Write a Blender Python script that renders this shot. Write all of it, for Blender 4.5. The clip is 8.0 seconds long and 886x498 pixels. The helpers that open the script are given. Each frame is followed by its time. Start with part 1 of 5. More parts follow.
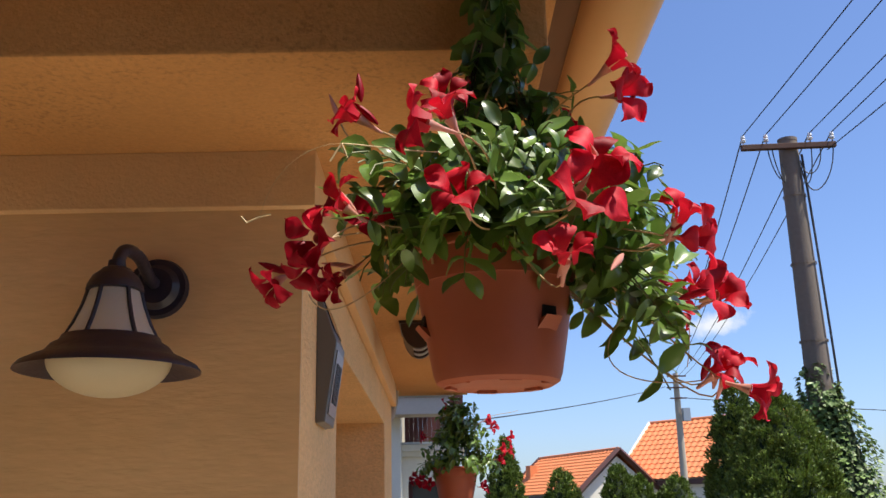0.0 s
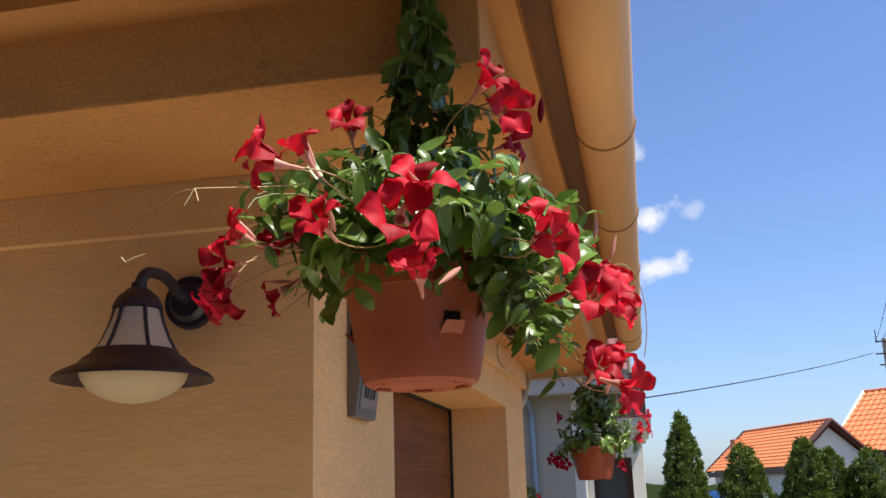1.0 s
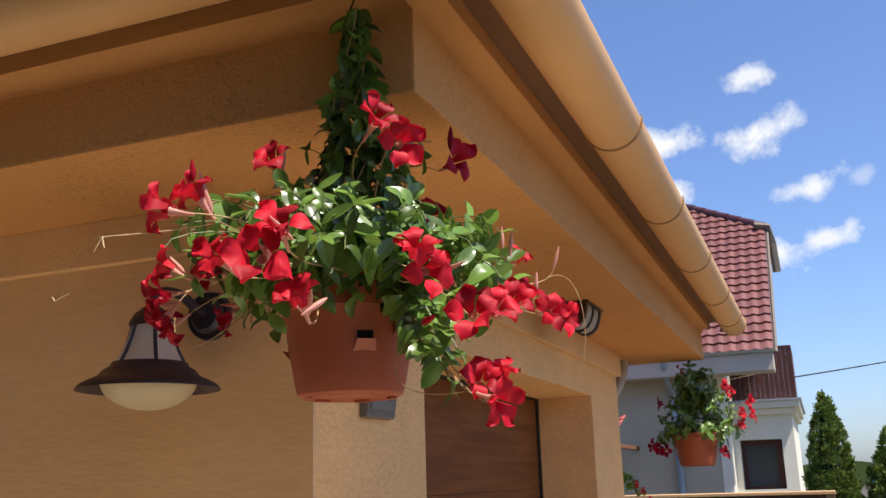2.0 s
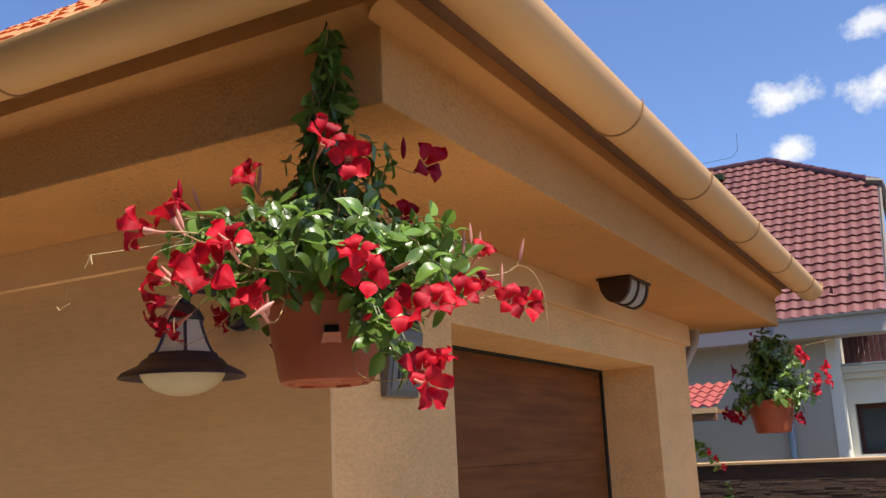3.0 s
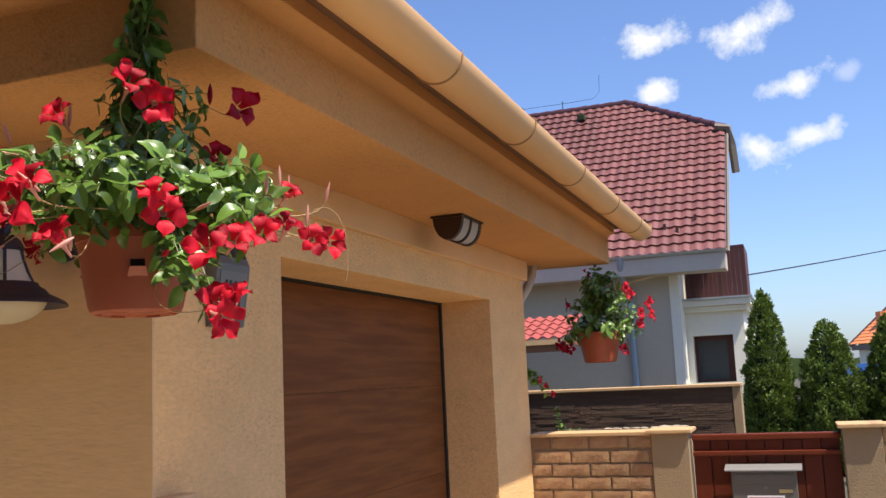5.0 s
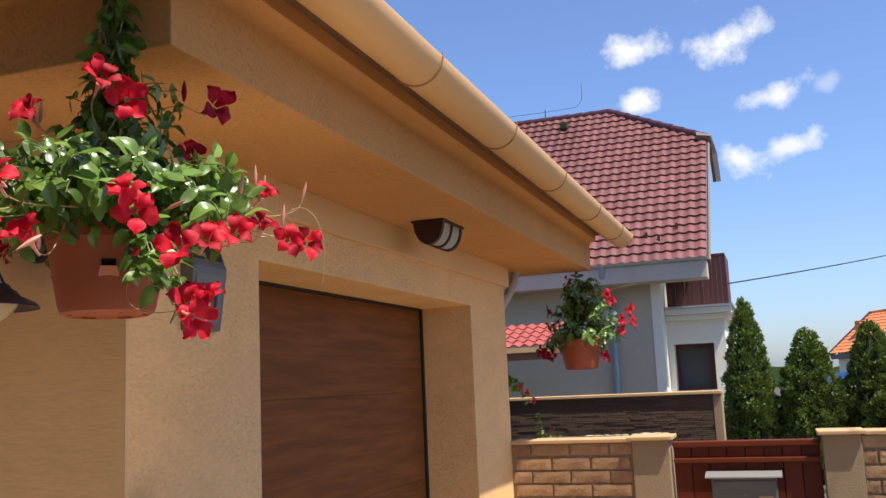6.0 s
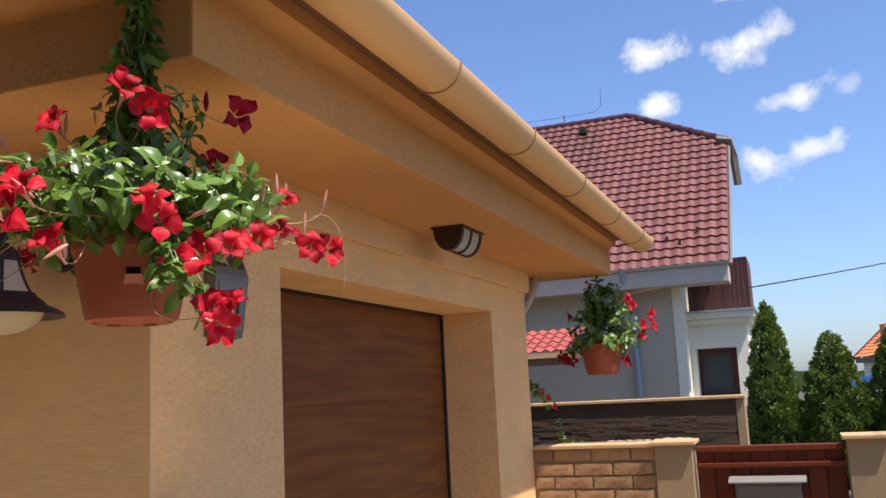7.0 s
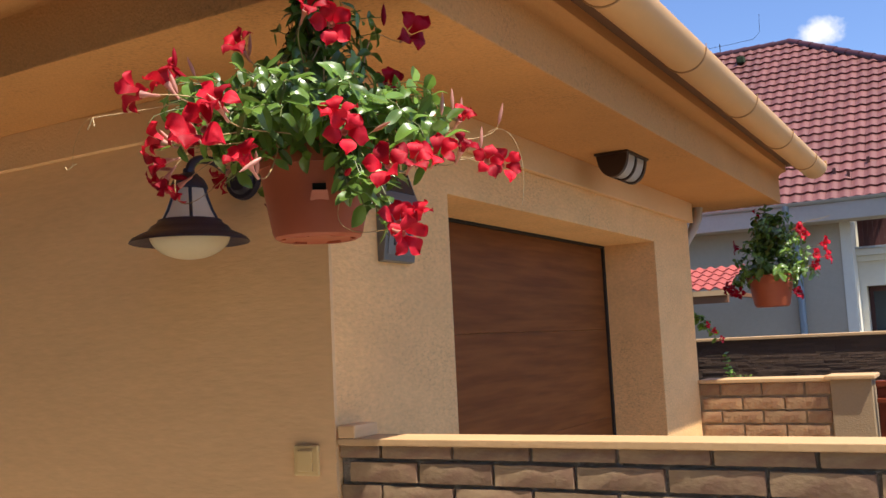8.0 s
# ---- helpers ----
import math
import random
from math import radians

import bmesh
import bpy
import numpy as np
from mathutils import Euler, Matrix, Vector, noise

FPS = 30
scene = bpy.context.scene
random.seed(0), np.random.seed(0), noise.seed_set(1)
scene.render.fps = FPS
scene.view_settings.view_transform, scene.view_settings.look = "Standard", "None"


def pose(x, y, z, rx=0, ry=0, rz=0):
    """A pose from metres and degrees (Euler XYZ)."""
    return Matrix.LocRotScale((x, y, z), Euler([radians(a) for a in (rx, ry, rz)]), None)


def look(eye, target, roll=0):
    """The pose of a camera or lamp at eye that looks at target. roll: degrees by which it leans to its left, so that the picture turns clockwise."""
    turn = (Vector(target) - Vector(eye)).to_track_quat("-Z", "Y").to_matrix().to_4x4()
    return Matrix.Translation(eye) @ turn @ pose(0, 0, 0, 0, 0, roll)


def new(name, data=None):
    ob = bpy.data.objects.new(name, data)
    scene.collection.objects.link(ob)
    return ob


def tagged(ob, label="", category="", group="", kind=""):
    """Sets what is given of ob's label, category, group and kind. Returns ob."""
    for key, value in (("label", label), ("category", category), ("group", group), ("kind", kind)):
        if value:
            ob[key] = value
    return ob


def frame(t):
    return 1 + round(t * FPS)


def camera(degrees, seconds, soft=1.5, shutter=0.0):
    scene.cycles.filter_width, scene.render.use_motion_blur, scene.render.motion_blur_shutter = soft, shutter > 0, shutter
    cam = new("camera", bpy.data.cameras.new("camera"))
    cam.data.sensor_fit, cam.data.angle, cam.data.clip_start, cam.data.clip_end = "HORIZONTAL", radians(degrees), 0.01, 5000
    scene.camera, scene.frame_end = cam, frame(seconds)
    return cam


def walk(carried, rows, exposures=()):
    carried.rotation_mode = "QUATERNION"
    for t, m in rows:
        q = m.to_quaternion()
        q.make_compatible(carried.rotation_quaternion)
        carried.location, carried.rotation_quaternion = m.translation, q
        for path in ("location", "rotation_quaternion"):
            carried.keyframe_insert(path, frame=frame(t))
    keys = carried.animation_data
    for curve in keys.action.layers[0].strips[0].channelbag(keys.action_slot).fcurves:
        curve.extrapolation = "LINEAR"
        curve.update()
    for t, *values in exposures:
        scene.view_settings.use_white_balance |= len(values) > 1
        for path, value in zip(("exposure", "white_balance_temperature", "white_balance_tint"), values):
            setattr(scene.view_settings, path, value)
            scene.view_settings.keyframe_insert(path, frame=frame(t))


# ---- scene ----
cam = camera(50.7, 8.0)
PATH = [
    (0, (0.023, 0.067, 1.62), (0.041, 1.991, 2.165), -1.2),
    (0.5, (0.272, 0.004, 1.632), (0.071, 1.931, 2.127), -0.8),
    (1, (0.484, -0.016, 1.63), (0.099, 1.879, 2.141), -1.8),
    (1.5, (0.715, -0.02, 1.654), (0.154, 1.833, 2.152), -1.5),
    (3, (1.28, -0.074, 1.655), (0.358, 1.648, 2.087), -2.6),
    (3.5, (1.43, -0.113, 1.657), (0.424, 1.578, 2.012), -2.3),
    (4, (1.499, -0.176, 1.646), (0.56, 1.565, 1.944), -2.4),
    (4.5, (1.497, -0.178, 1.644), (0.728, 1.648, 1.911), -2.6),
    (6, (1.495, -0.136, 1.627), (0.843, 1.732, 1.918), -2.5),
    (6.5, (1.499, -0.143, 1.626), (0.833, 1.718, 1.932), -2.5),
    (7, (1.5, -0.149, 1.624), (0.809, 1.703, 1.93), -2.8),
    (7.5, (1.482, -0.156, 1.601), (0.69, 1.661, 1.87), -2.8),
    (8, (1.413, -0.145, 1.564), (0.427, 1.583, 1.765), -2.8),
]
# the clip's camera opens and closes a little on the way: seconds and stops
EXPOSURES = [(0, 0.52), (0.5, 0.53), (1, 0.55), (1.5, 0.56), (3, 0.54), (3.5, 0.80), (4, 0.83), (4.5, 0.74), (6, 0.57), (7, 0.57), (7.5, 0.60), (8, 0.67)]
walk(cam, [(t, look(eye, target, roll)) for t, eye, target, roll in PATH], EXPOSURES)

# ---- world and light ----
SUN_AZ, SUN_EL = 19.5, 63.5          # degrees: turned from +x towards -y, and above the horizon
TO_SUN = Vector((math.cos(radians(SUN_EL)) * math.cos(radians(SUN_AZ)), -math.cos(radians(SUN_EL)) * math.sin(radians(SUN_AZ)), math.sin(radians(SUN_EL))))
sun = new("sun", bpy.data.lights.new("sun", "SUN"))
sun.data.energy, sun.data.angle, sun.data.color = 5.0, radians(0.53), (1.0, 0.93, 0.82)
sun.matrix_world = look((12, -8, 20), Vector((12, -8, 20)) - TO_SUN)

world = bpy.data.worlds.new("sky")
scene.world = world
world.use_nodes = True
WT = world.node_tree
WT.nodes.clear()


def wnode(kind, **settings):
    n = WT.nodes.new(kind)
    for k, v in settings.items():
        setattr(n, k, v)
    return n


def wmath(op, a, b=None, clamp=False):
    n = wnode("ShaderNodeMath", operation=op, use_clamp=clamp)
    for i, v in enumerate((a, b)):
        if v is None:
            continue
        if isinstance(v, (int, float)):
            n.inputs[i].default_value = v
        else:
            WT.links.new(v, n.inputs[i])
    return n.outputs[0]


sky = wnode("ShaderNodeTexSky", sky_type="NISHITA", sun_disc=False, sun_elevation=radians(SUN_EL), sun_rotation=radians(90 + SUN_AZ), air_density=1.0, dust_density=1.0, ozone_density=3.0)
coord = wnode("ShaderNodeTexCoord")
puff = wnode("ShaderNodeTexNoise")
puff.inputs["Scale"].default_value, puff.inputs["Detail"].default_value, puff.inputs["Roughness"].default_value = 26.0, 7.0, 0.62
WT.links.new(coord.outputs["Generated"], puff.inputs["Vector"])
# each cloud: a direction, half width and half height (as tangents), lean, thickness
CLOUDS = [((-0.113, 0.936, 0.333), 0.048, 0.024, -0.05, 1.0), ((-0.018, 0.944, 0.330), 0.060, 0.026, 0.30, 1.0), ((-0.112, 0.953, 0.282), 0.028, 0.020, 0.05, 1.0),
          ((0.019, 0.962, 0.272), 0.052, 0.016, 0.22, 0.95), ((-0.020, 0.976, 0.214), 0.044, 0.025, 0.05, 1.0), ((0.028, 0.974, 0.223), 0.040, 0.016, 0.12, 0.9),
          ((0.286, 0.940, 0.183), 0.050, 0.016, 0.18, 0.9), ((0.122, 0.991, 0.052), 0.022, 0.010, 0.1, 0.7), ((0.068, 0.961, 0.277), 0.02, 0.012, 0.1, 0.35), ((-0.024, 0.923, 0.384), 0.045, 0.020, 0.1, 0.9)]
cover = None
for direction, wide, high, lean, thick in CLOUDS:
    wide, high = wide * 0.95, high * 0.95
    c = Vector(direction).normalized()
    u = Vector((c.y, -c.x, 0)).normalized()
    v = u.cross(c)
    u, v = (u + lean * v).normalized(), (v - lean * u).normalized()
    across = []
    for axis, size in ((u, wide), (v, high)):
        dot = wnode("ShaderNodeVectorMath", operation="DOT_PRODUCT")
        WT.links.new(coord.outputs["Generated"], dot.inputs[0])
        dot.inputs[1].default_value = axis / size
        sub = wmath("SUBTRACT", dot.outputs["Value"], c.dot(axis) / size)
        across.append(wmath("MULTIPLY", sub, sub))
    r = wmath("SQRT", wmath("ADD", *across))
    ahead = wnode("ShaderNodeVectorMath", operation="DOT_PRODUCT")
    WT.links.new(coord.outputs["Generated"], ahead.inputs[0])
    ahead.inputs[1].default_value = c
    edge = wmath("SUBTRACT", wmath("ADD", 0.80, wmath("MULTIPLY", wmath("SUBTRACT", puff.outputs["Fac"], 0.5), 2.6)), r)
    d = wmath("MULTIPLY", wmath("MULTIPLY", edge, 1.4, True), thick)
    d = wmath("MULTIPLY", d, wmath("GREATER_THAN", ahead.outputs["Value"], 0.5))
    cover = d if cover is None else wmath("MAXIMUM", cover, d)
mix = wnode("ShaderNodeMix", data_type="RGBA")
WT.links.new(cover, mix.inputs[0])
tint = wnode("ShaderNodeMix", data_type="RGBA", blend_type="MULTIPLY")
tint.inputs[0].default_value, tint.inputs[7].default_value = 1.0, (0.88, 0.965, 1.20, 1)
WT.links.new(sky.outputs[0], tint.inputs[6])
WT.links.new(tint.outputs[2], mix.inputs[6])
mix.inputs[7].default_value = (6.0, 6.1, 6.3, 1)
SKY_STRENGTH = 0.112
back = wnode("ShaderNodeBackground")
WT.links.new(mix.outputs[2], back.inputs[0])
back.inputs[1].default_value = SKY_STRENGTH
WT.links.new(back.outputs[0], wnode("ShaderNodeOutputWorld").inputs[0])


# ---- materials ----
def material(name, base, rough=0.7, metal=0.0, grain=0.0, grain_size=40.0, stain=0.0, stain_size=2.5, bump=0.0, bump_size=60.0, stretch=(1, 1, 1), by_object=0.0, by_island=0.0, coat=0.0, through_light=0.0, spec=0.5, second=None, speck=0.0):
    """A procedural surface: colour varied by fine grain and broad stains, a bumped relief, and a shift from piece to piece."""
    m = bpy.data.materials.new(name)
    m.use_nodes = True
    t = m.node_tree
    p = t.nodes["Principled BSDF"]
    p.inputs["Roughness"].default_value, p.inputs["Metallic"].default_value = rough, metal
    p.inputs["Coat Roughness"].default_value = 0.27
    p.inputs["Coat Weight"].default_value, p.inputs["Specular IOR Level"].default_value = coat, spec
    tc = t.nodes.new("ShaderNodeTexCoord")
    mp = t.nodes.new("ShaderNodeMapping")
    mp.inputs["Scale"].default_value = stretch
    t.links.new(tc.outputs["Object"], mp.inputs["Vector"])

    def noise_tex(size, detail=6.0):
        n = t.nodes.new("ShaderNodeTexNoise")
        n.inputs["Scale"].default_value, n.inputs["Detail"].default_value = size, detail
        t.links.new(mp.outputs[0], n.inputs["Vector"])
        return n.outputs["Fac"]

    def m_(op, a, b):
        n = t.nodes.new("ShaderNodeMath")
        n.operation = op
        for i, v in enumerate((a, b)):
            if isinstance(v, (int, float)):
                n.inputs[i].default_value = v
            else:
                t.links.new(v, n.inputs[i])
        return n.outputs[0]

    value = None
    for amount, fac in ((grain, noise_tex(grain_size)), (stain, noise_tex(stain_size, 4.0))):
        if amount:
            term = m_("MULTIPLY", m_("SUBTRACT", fac, 0.5), amount * 2)
            value = term if value is None else m_("ADD", value, term)
    if speck:
        fine, patch = m_("MULTIPLY", m_("SUBTRACT", noise_tex(90, 4.0), 0.50), 6.0), m_("MULTIPLY", m_("SUBTRACT", noise_tex(3.2, 4.0), 0.40), 4.0)
        for s_ in (fine, patch):
            s_.node.use_clamp = True
        term = m_("MULTIPLY", m_("MULTIPLY", fine, patch), -speck)
        value = term if value is None else m_("ADD", value, term)
    if by_object:
        info = t.nodes.new("ShaderNodeObjectInfo")
        term = m_("MULTIPLY", m_("SUBTRACT", info.outputs["Random"], 0.5), by_object * 2)
        value = term if value is None else m_("ADD", value, term)
    if by_island:
        geo = t.nodes.new("ShaderNodeNewGeometry")
        term = m_("MULTIPLY", m_("SUBTRACT", geo.outputs["Random Per Island"], 0.5), by_island * 2)
        value = term if value is None else m_("ADD", value, term)
    colour = None
    if second is not None:
        mixer = t.nodes.new("ShaderNodeMix")
        mixer.data_type = "RGBA"
        ramp = t.nodes.new("ShaderNodeMapRange")
        ramp.inputs[1].default_value, ramp.inputs[2].default_value = 0.42, 0.62
        t.links.new(noise_tex(stain_size * 2.2, 5.0), ramp.inputs[0])
        t.links.new(ramp.outputs[0], mixer.inputs[0])
        mixer.inputs[6].default_value, mixer.inputs[7].default_value = (*base, 1), (*second, 1)
        colour = mixer.outputs[2]
    if value is not None:
        hsv = t.nodes.new("ShaderNodeHueSaturation")
        hsv.inputs["Color"].default_value = (*base, 1)
        if colour is not None:
            t.links.new(colour, hsv.inputs["Color"])
        t.links.new(m_("ADD", value, 1.0), hsv.inputs["Value"])
        colour = hsv.outputs[0]
    if colour is None:
        p.inputs["Base Color"].default_value = (*base, 1)
    else:
        t.links.new(colour, p.inputs["Base Color"])
    if bump:
        b = t.nodes.new("ShaderNodeBump")
        b.inputs["Strength"].default_value, b.inputs["Distance"].default_value = bump, 0.01
        t.links.new(noise_tex(bump_size, 5.0), b.inputs["Height"])
        t.links.new(b.outputs[0], p.inputs["Normal"])
    if through_light:
        tr = t.nodes.new("ShaderNodeBsdfTranslucent")
        tr.inputs[0].default_value = (*base, 1)
        if colour is not None:
            t.links.new(colour, tr.inputs[0])
        ms = t.nodes.new("ShaderNodeMixShader")
        ms.inputs[0].default_value = through_light
        t.links.new(p.outputs[0], ms.inputs[1])
        t.links.new(tr.outputs[0], ms.inputs[2])
        t.links.new(ms.outputs[0], t.nodes["Material Output"].inputs[0])
    return m


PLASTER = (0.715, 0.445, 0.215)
# wall plaster deepened: the soffit's shade and orange bounce are in the colour
EAVE_IN_SHADE = (0.545, 0.265, 0.085)
SIDE = (0.785, 0.470, 0.198)
M = {
    "plaster": material("combed plaster", PLASTER, 0.9, grain=0.11, grain_size=26, stain=0.12, stain_size=1.9, bump=0.14, bump_size=44, stretch=(0.55, 0.55, 2.2)),
    "plaster_rough": material("scratched plaster", SIDE, 0.92, grain=0.19, grain_size=62, stain=0.13, stain_size=7.0, bump=0.50, bump_size=70, stretch=(1, 0.6, 1.3), speck=0.22),
    "eave": material("eave plaster darkened for shade", EAVE_IN_SHADE, 0.92, grain=0.17, grain_size=95, stain=0.10, stain_size=2.6, bump=0.38, bump_size=110, speck=0.26),
    "eave_smooth": material("smooth eave plaster darkened for shade", EAVE_IN_SHADE, 0.85, grain=0.06, grain_size=60, stain=0.10, stain_size=2.2, bump=0.30, bump_size=90),
    "plaster_smooth": material("smooth plaster", PLASTER, 0.85, grain=0.06, grain_size=60, stain=0.10, stain_size=2.2, bump=0.35, bump_size=90),
    "gutter": material("sand painted sheet metal", (0.66, 0.385, 0.165), 0.55, grain=0.03, grain_size=30, stain=0.06, stain_size=3, bump=0.04, bump_size=8),
    "bracket": material("darker painted steel", (0.40, 0.23, 0.10), 0.5, grain=0.1, grain_size=50),
    "eaves_board": material("dark brown board", (0.15, 0.070, 0.028), 0.8, grain=0.2, grain_size=20, stain=0.15, stain_size=2.0, stretch=(1, 0.3, 1)),
    "wood_door": material("dark oak foil", (0.195, 0.071, 0.020), 0.6, grain=0.26, grain_size=14, stain=0.18, stain_size=2.6, bump=0.05, bump_size=20, stretch=(1, 0.26, 4.0), by_object=0.04, second=(0.150, 0.051, 0.0145), spec=0.15),
    "yard": material("dark light-blocking wall", (0.075, 0.060, 0.042), 0.85, grain=0.2, grain_size=12, stain=0.2, stain_size=1.0, stretch=(1, 1, 0.3)),
    "rubber": material("black rubber", (0.012, 0.011, 0.010), 0.6),
    "steel": material("brushed steel", (0.17, 0.165, 0.155), 0.42, 0.5, grain=0.08, grain_size=70, stretch=(1, 1, 6)),
    "sign_dark": material("dark glass face", (0.03, 0.035, 0.04), 0.15),
    "sign_face": material("pale number face", (0.17, 0.168, 0.16), 0.3, grain=0.05),
    "lantern": material("aubergine black cast metal", (0.020, 0.016, 0.030), 0.45, grain=0.25, grain_size=60, bump=0.15, bump_size=90, coat=0.2),
    "opal": material("opal lamp glass", (0.88, 0.86, 0.82), 0.22, grain=0.03, grain_size=8, stain=0.05, through_light=0.55),
    "opal_cream": material("cream opal glass", (0.86, 0.74, 0.50), 0.3, stain=0.08, stain_size=9, through_light=0.45),
    "brown_plastic": material("dark brown plastic", (0.035, 0.016, 0.010), 0.4, grain=0.1, grain_size=40),
    "switch": material("cream switch plastic", (0.68, 0.48, 0.21), 0.35, stain=0.05, stain_size=8),
    "terracotta": material("terracotta plastic", (0.33, 0.075, 0.030), 0.5, grain=0.05, grain_size=50, stain=0.12, stain_size=9, bump=0.08, bump_size=30),
    "hole": material("dark soil", (0.012, 0.008, 0.006), 0.95, grain=0.3, grain_size=80, bump=0.5, bump_size=60),
    "leaf": material("glossy green leaf", (0.148, 0.250, 0.040), 0.42, grain=0.12, grain_size=30, by_object=0.55, stain=0.1, stain_size=20, coat=0.30, through_light=0.30, spec=0.55),
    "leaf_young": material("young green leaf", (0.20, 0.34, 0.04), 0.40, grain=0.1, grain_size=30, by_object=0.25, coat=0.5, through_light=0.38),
    # overflow leaves in one mesh; shade is put into the darker green
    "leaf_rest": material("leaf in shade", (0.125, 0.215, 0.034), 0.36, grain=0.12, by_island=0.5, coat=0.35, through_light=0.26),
    "stem": material("pale tan stem", (0.42, 0.27, 0.12), 0.6, grain=0.25, grain_size=50),
    "stem_green": material("green leafy stem", (0.14, 0.16, 0.045), 0.55, grain=0.2, grain_size=50),
    "dry": material("pale dry stem", (0.55, 0.40, 0.20), 0.7, grain=0.2, grain_size=60),
    "petal": material("red petal", (0.54, 0.006, 0.022), 0.6, grain=0.30, grain_size=22, by_object=0.42, through_light=0.28, spec=0.3),
    # petal red darkened for flowers in shade; the buds share it
    "petal_dark": material("red petal darkened for shade, dark bud", (0.36, 0.003, 0.018), 0.5, grain=0.10, grain_size=60, by_object=0.25, through_light=0.35, spec=0.2),
    "tube": material("pale pink flower throat", (0.72, 0.34, 0.26), 0.45, grain=0.1, grain_size=60, through_light=0.3),
    "chain": material("brown wire chain", (0.05, 0.03, 0.02), 0.5, 0.6),
    "brick": material("tan clay brick", (0.375, 0.220, 0.105), 0.85, grain=0.20, grain_size=45, by_object=0.22, stain=0.26, stain_size=9, bump=0.6, bump_size=45, second=(0.30, 0.155, 0.075)),
    "mortar": material("grey mortar", (0.34, 0.25, 0.155), 0.95, grain=0.15, grain_size=90, bump=0.6, bump_size=120),
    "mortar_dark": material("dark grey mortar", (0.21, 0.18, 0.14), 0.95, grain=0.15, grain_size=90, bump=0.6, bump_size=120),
    # smaller brown brick; this wall's shade is put into its darker tone
    "brick_dark": material("brown clay brick darkened for shade", (0.305, 0.200, 0.108), 0.85, grain=0.14, grain_size=45, by_object=0.14, stain=0.22, stain_size=6, bump=0.25, bump_size=45, second=(0.225, 0.128, 0.075)),
    # tan plaster darkened: the posts' shaded faces are put into its colour
    "post": material("khaki plaster darkened for shade", (0.31, 0.215, 0.118), 0.9, grain=0.10, grain_size=70, stain=0.14, stain_size=3.0, bump=0.25, bump_size=90),
    "coping": material("sand coloured coping stone", (0.54, 0.335, 0.16), 0.7, grain=0.08, grain_size=60, stain=0.1, stain_size=5, bump=0.2, bump_size=60),
    "slate": material("stacked brown slate", (0.088, 0.049, 0.027), 0.8, grain=0.2, grain_size=30, by_island=0.06, by_object=0.20, bump=0.5, bump_size=40),
    "gate": material("red brown varnished wood", (0.115, 0.020, 0.0065), 0.5, grain=0.22, grain_size=14, stain=0.15, stain_size=3, stretch=(6, 6, 0.6), by_object=0.15, spec=0.25),
    "gate_rail": material("red brown varnished rail", (0.140, 0.026, 0.0085), 0.48, grain=0.22, grain_size=14, stretch=(0.6, 6, 6), spec=0.25),
    "mailbox": material("grey painted steel", (0.145, 0.132, 0.112), 0.42, 0.2, grain=0.05, grain_size=40),
    "mailbox_lid": material("pale grey painted steel", (0.27, 0.255, 0.235), 0.4, 0.2, grain=0.05, grain_size=40),
    "paper": material("white sticker", (0.8, 0.78, 0.76), 0.5, grain=0.03),
    "brass": material("pale brass plate", (0.62, 0.5, 0.25), 0.35, 0.7),
    "print": material("red brown print", (0.45, 0.12, 0.10), 0.6),
    "ink": material("black numerals", (0.015, 0.015, 0.016), 0.4),
    "render_grey": material("grey render", (0.44, 0.382, 0.292), 0.92, grain=0.06, grain_size=12, stain=0.12, stain_size=0.6, bump=0.3, bump_size=30),
    "render_white": material("off-white render", (0.78, 0.73, 0.60), 0.9, grain=0.05, grain_size=10, stain=0.10, stain_size=0.7, bump=0.2, bump_size=30),
    "soffit_grey": material("weathered soffit boards", (0.48, 0.42, 0.35), 0.8, grain=0.08, grain_size=12, stain=0.1, stain_size=1.0),
    "zinc": material("zinc sheet", (0.46, 0.48, 0.48), 0.4, 0.6, grain=0.06, grain_size=10, stain=0.1),
    "pipe_blue": material("grey blue pipe", (0.27, 0.33, 0.38), 0.45, 0.3, stain=0.08),
    "tile_red": material("wine red roof tile", (0.175, 0.066, 0.055), 0.42, grain=0.08, grain_size=20, by_object=0.14, by_island=0.12, stain=0.12, stain_size=0.5, bump=0.2, bump_size=25),
    "tile_ridge": material("dark wine red ridge tile", (0.070, 0.020, 0.022), 0.4, grain=0.1, grain_size=15, by_object=0.15),
    "tile_orange": material("orange clay roof tile", (0.62, 0.20, 0.07), 0.7, grain=0.12, grain_size=6, by_island=0.2, stain=0.15, stain_size=0.4),
    "tile_pink": material("bright red roof tile", (0.33, 0.070, 0.056), 0.55, grain=0.1, grain_size=12, by_island=0.12),
    "rail_brown": material("dark red brown planks", (0.085, 0.024, 0.020), 0.6, grain=0.2, grain_size=14, by_object=0.2, stretch=(4, 4, 0.5)),
    "window_frame": material("brown window frame", (0.075, 0.024, 0.018), 0.4),
    "white_frame": material("white window frame", (0.75, 0.75, 0.73), 0.4),
    "room": material("dark room", (0.05, 0.05, 0.05), 0.9),
    "thuja": material("thuja green", (0.128, 0.184, 0.028), 0.65, by_island=0.65, grain=0.2, grain_size=9, stain=0.25, stain_size=2.2, through_light=0.18),
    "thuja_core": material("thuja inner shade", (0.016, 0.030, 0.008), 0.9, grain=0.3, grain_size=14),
    "bark": material("bark", (0.10, 0.07, 0.045), 0.9, grain=0.3, grain_size=18, bump=0.6, bump_size=25),
    "ivy": material("ivy green", (0.15, 0.225, 0.060), 0.5, by_island=0.6, coat=0.08, through_light=0.2),
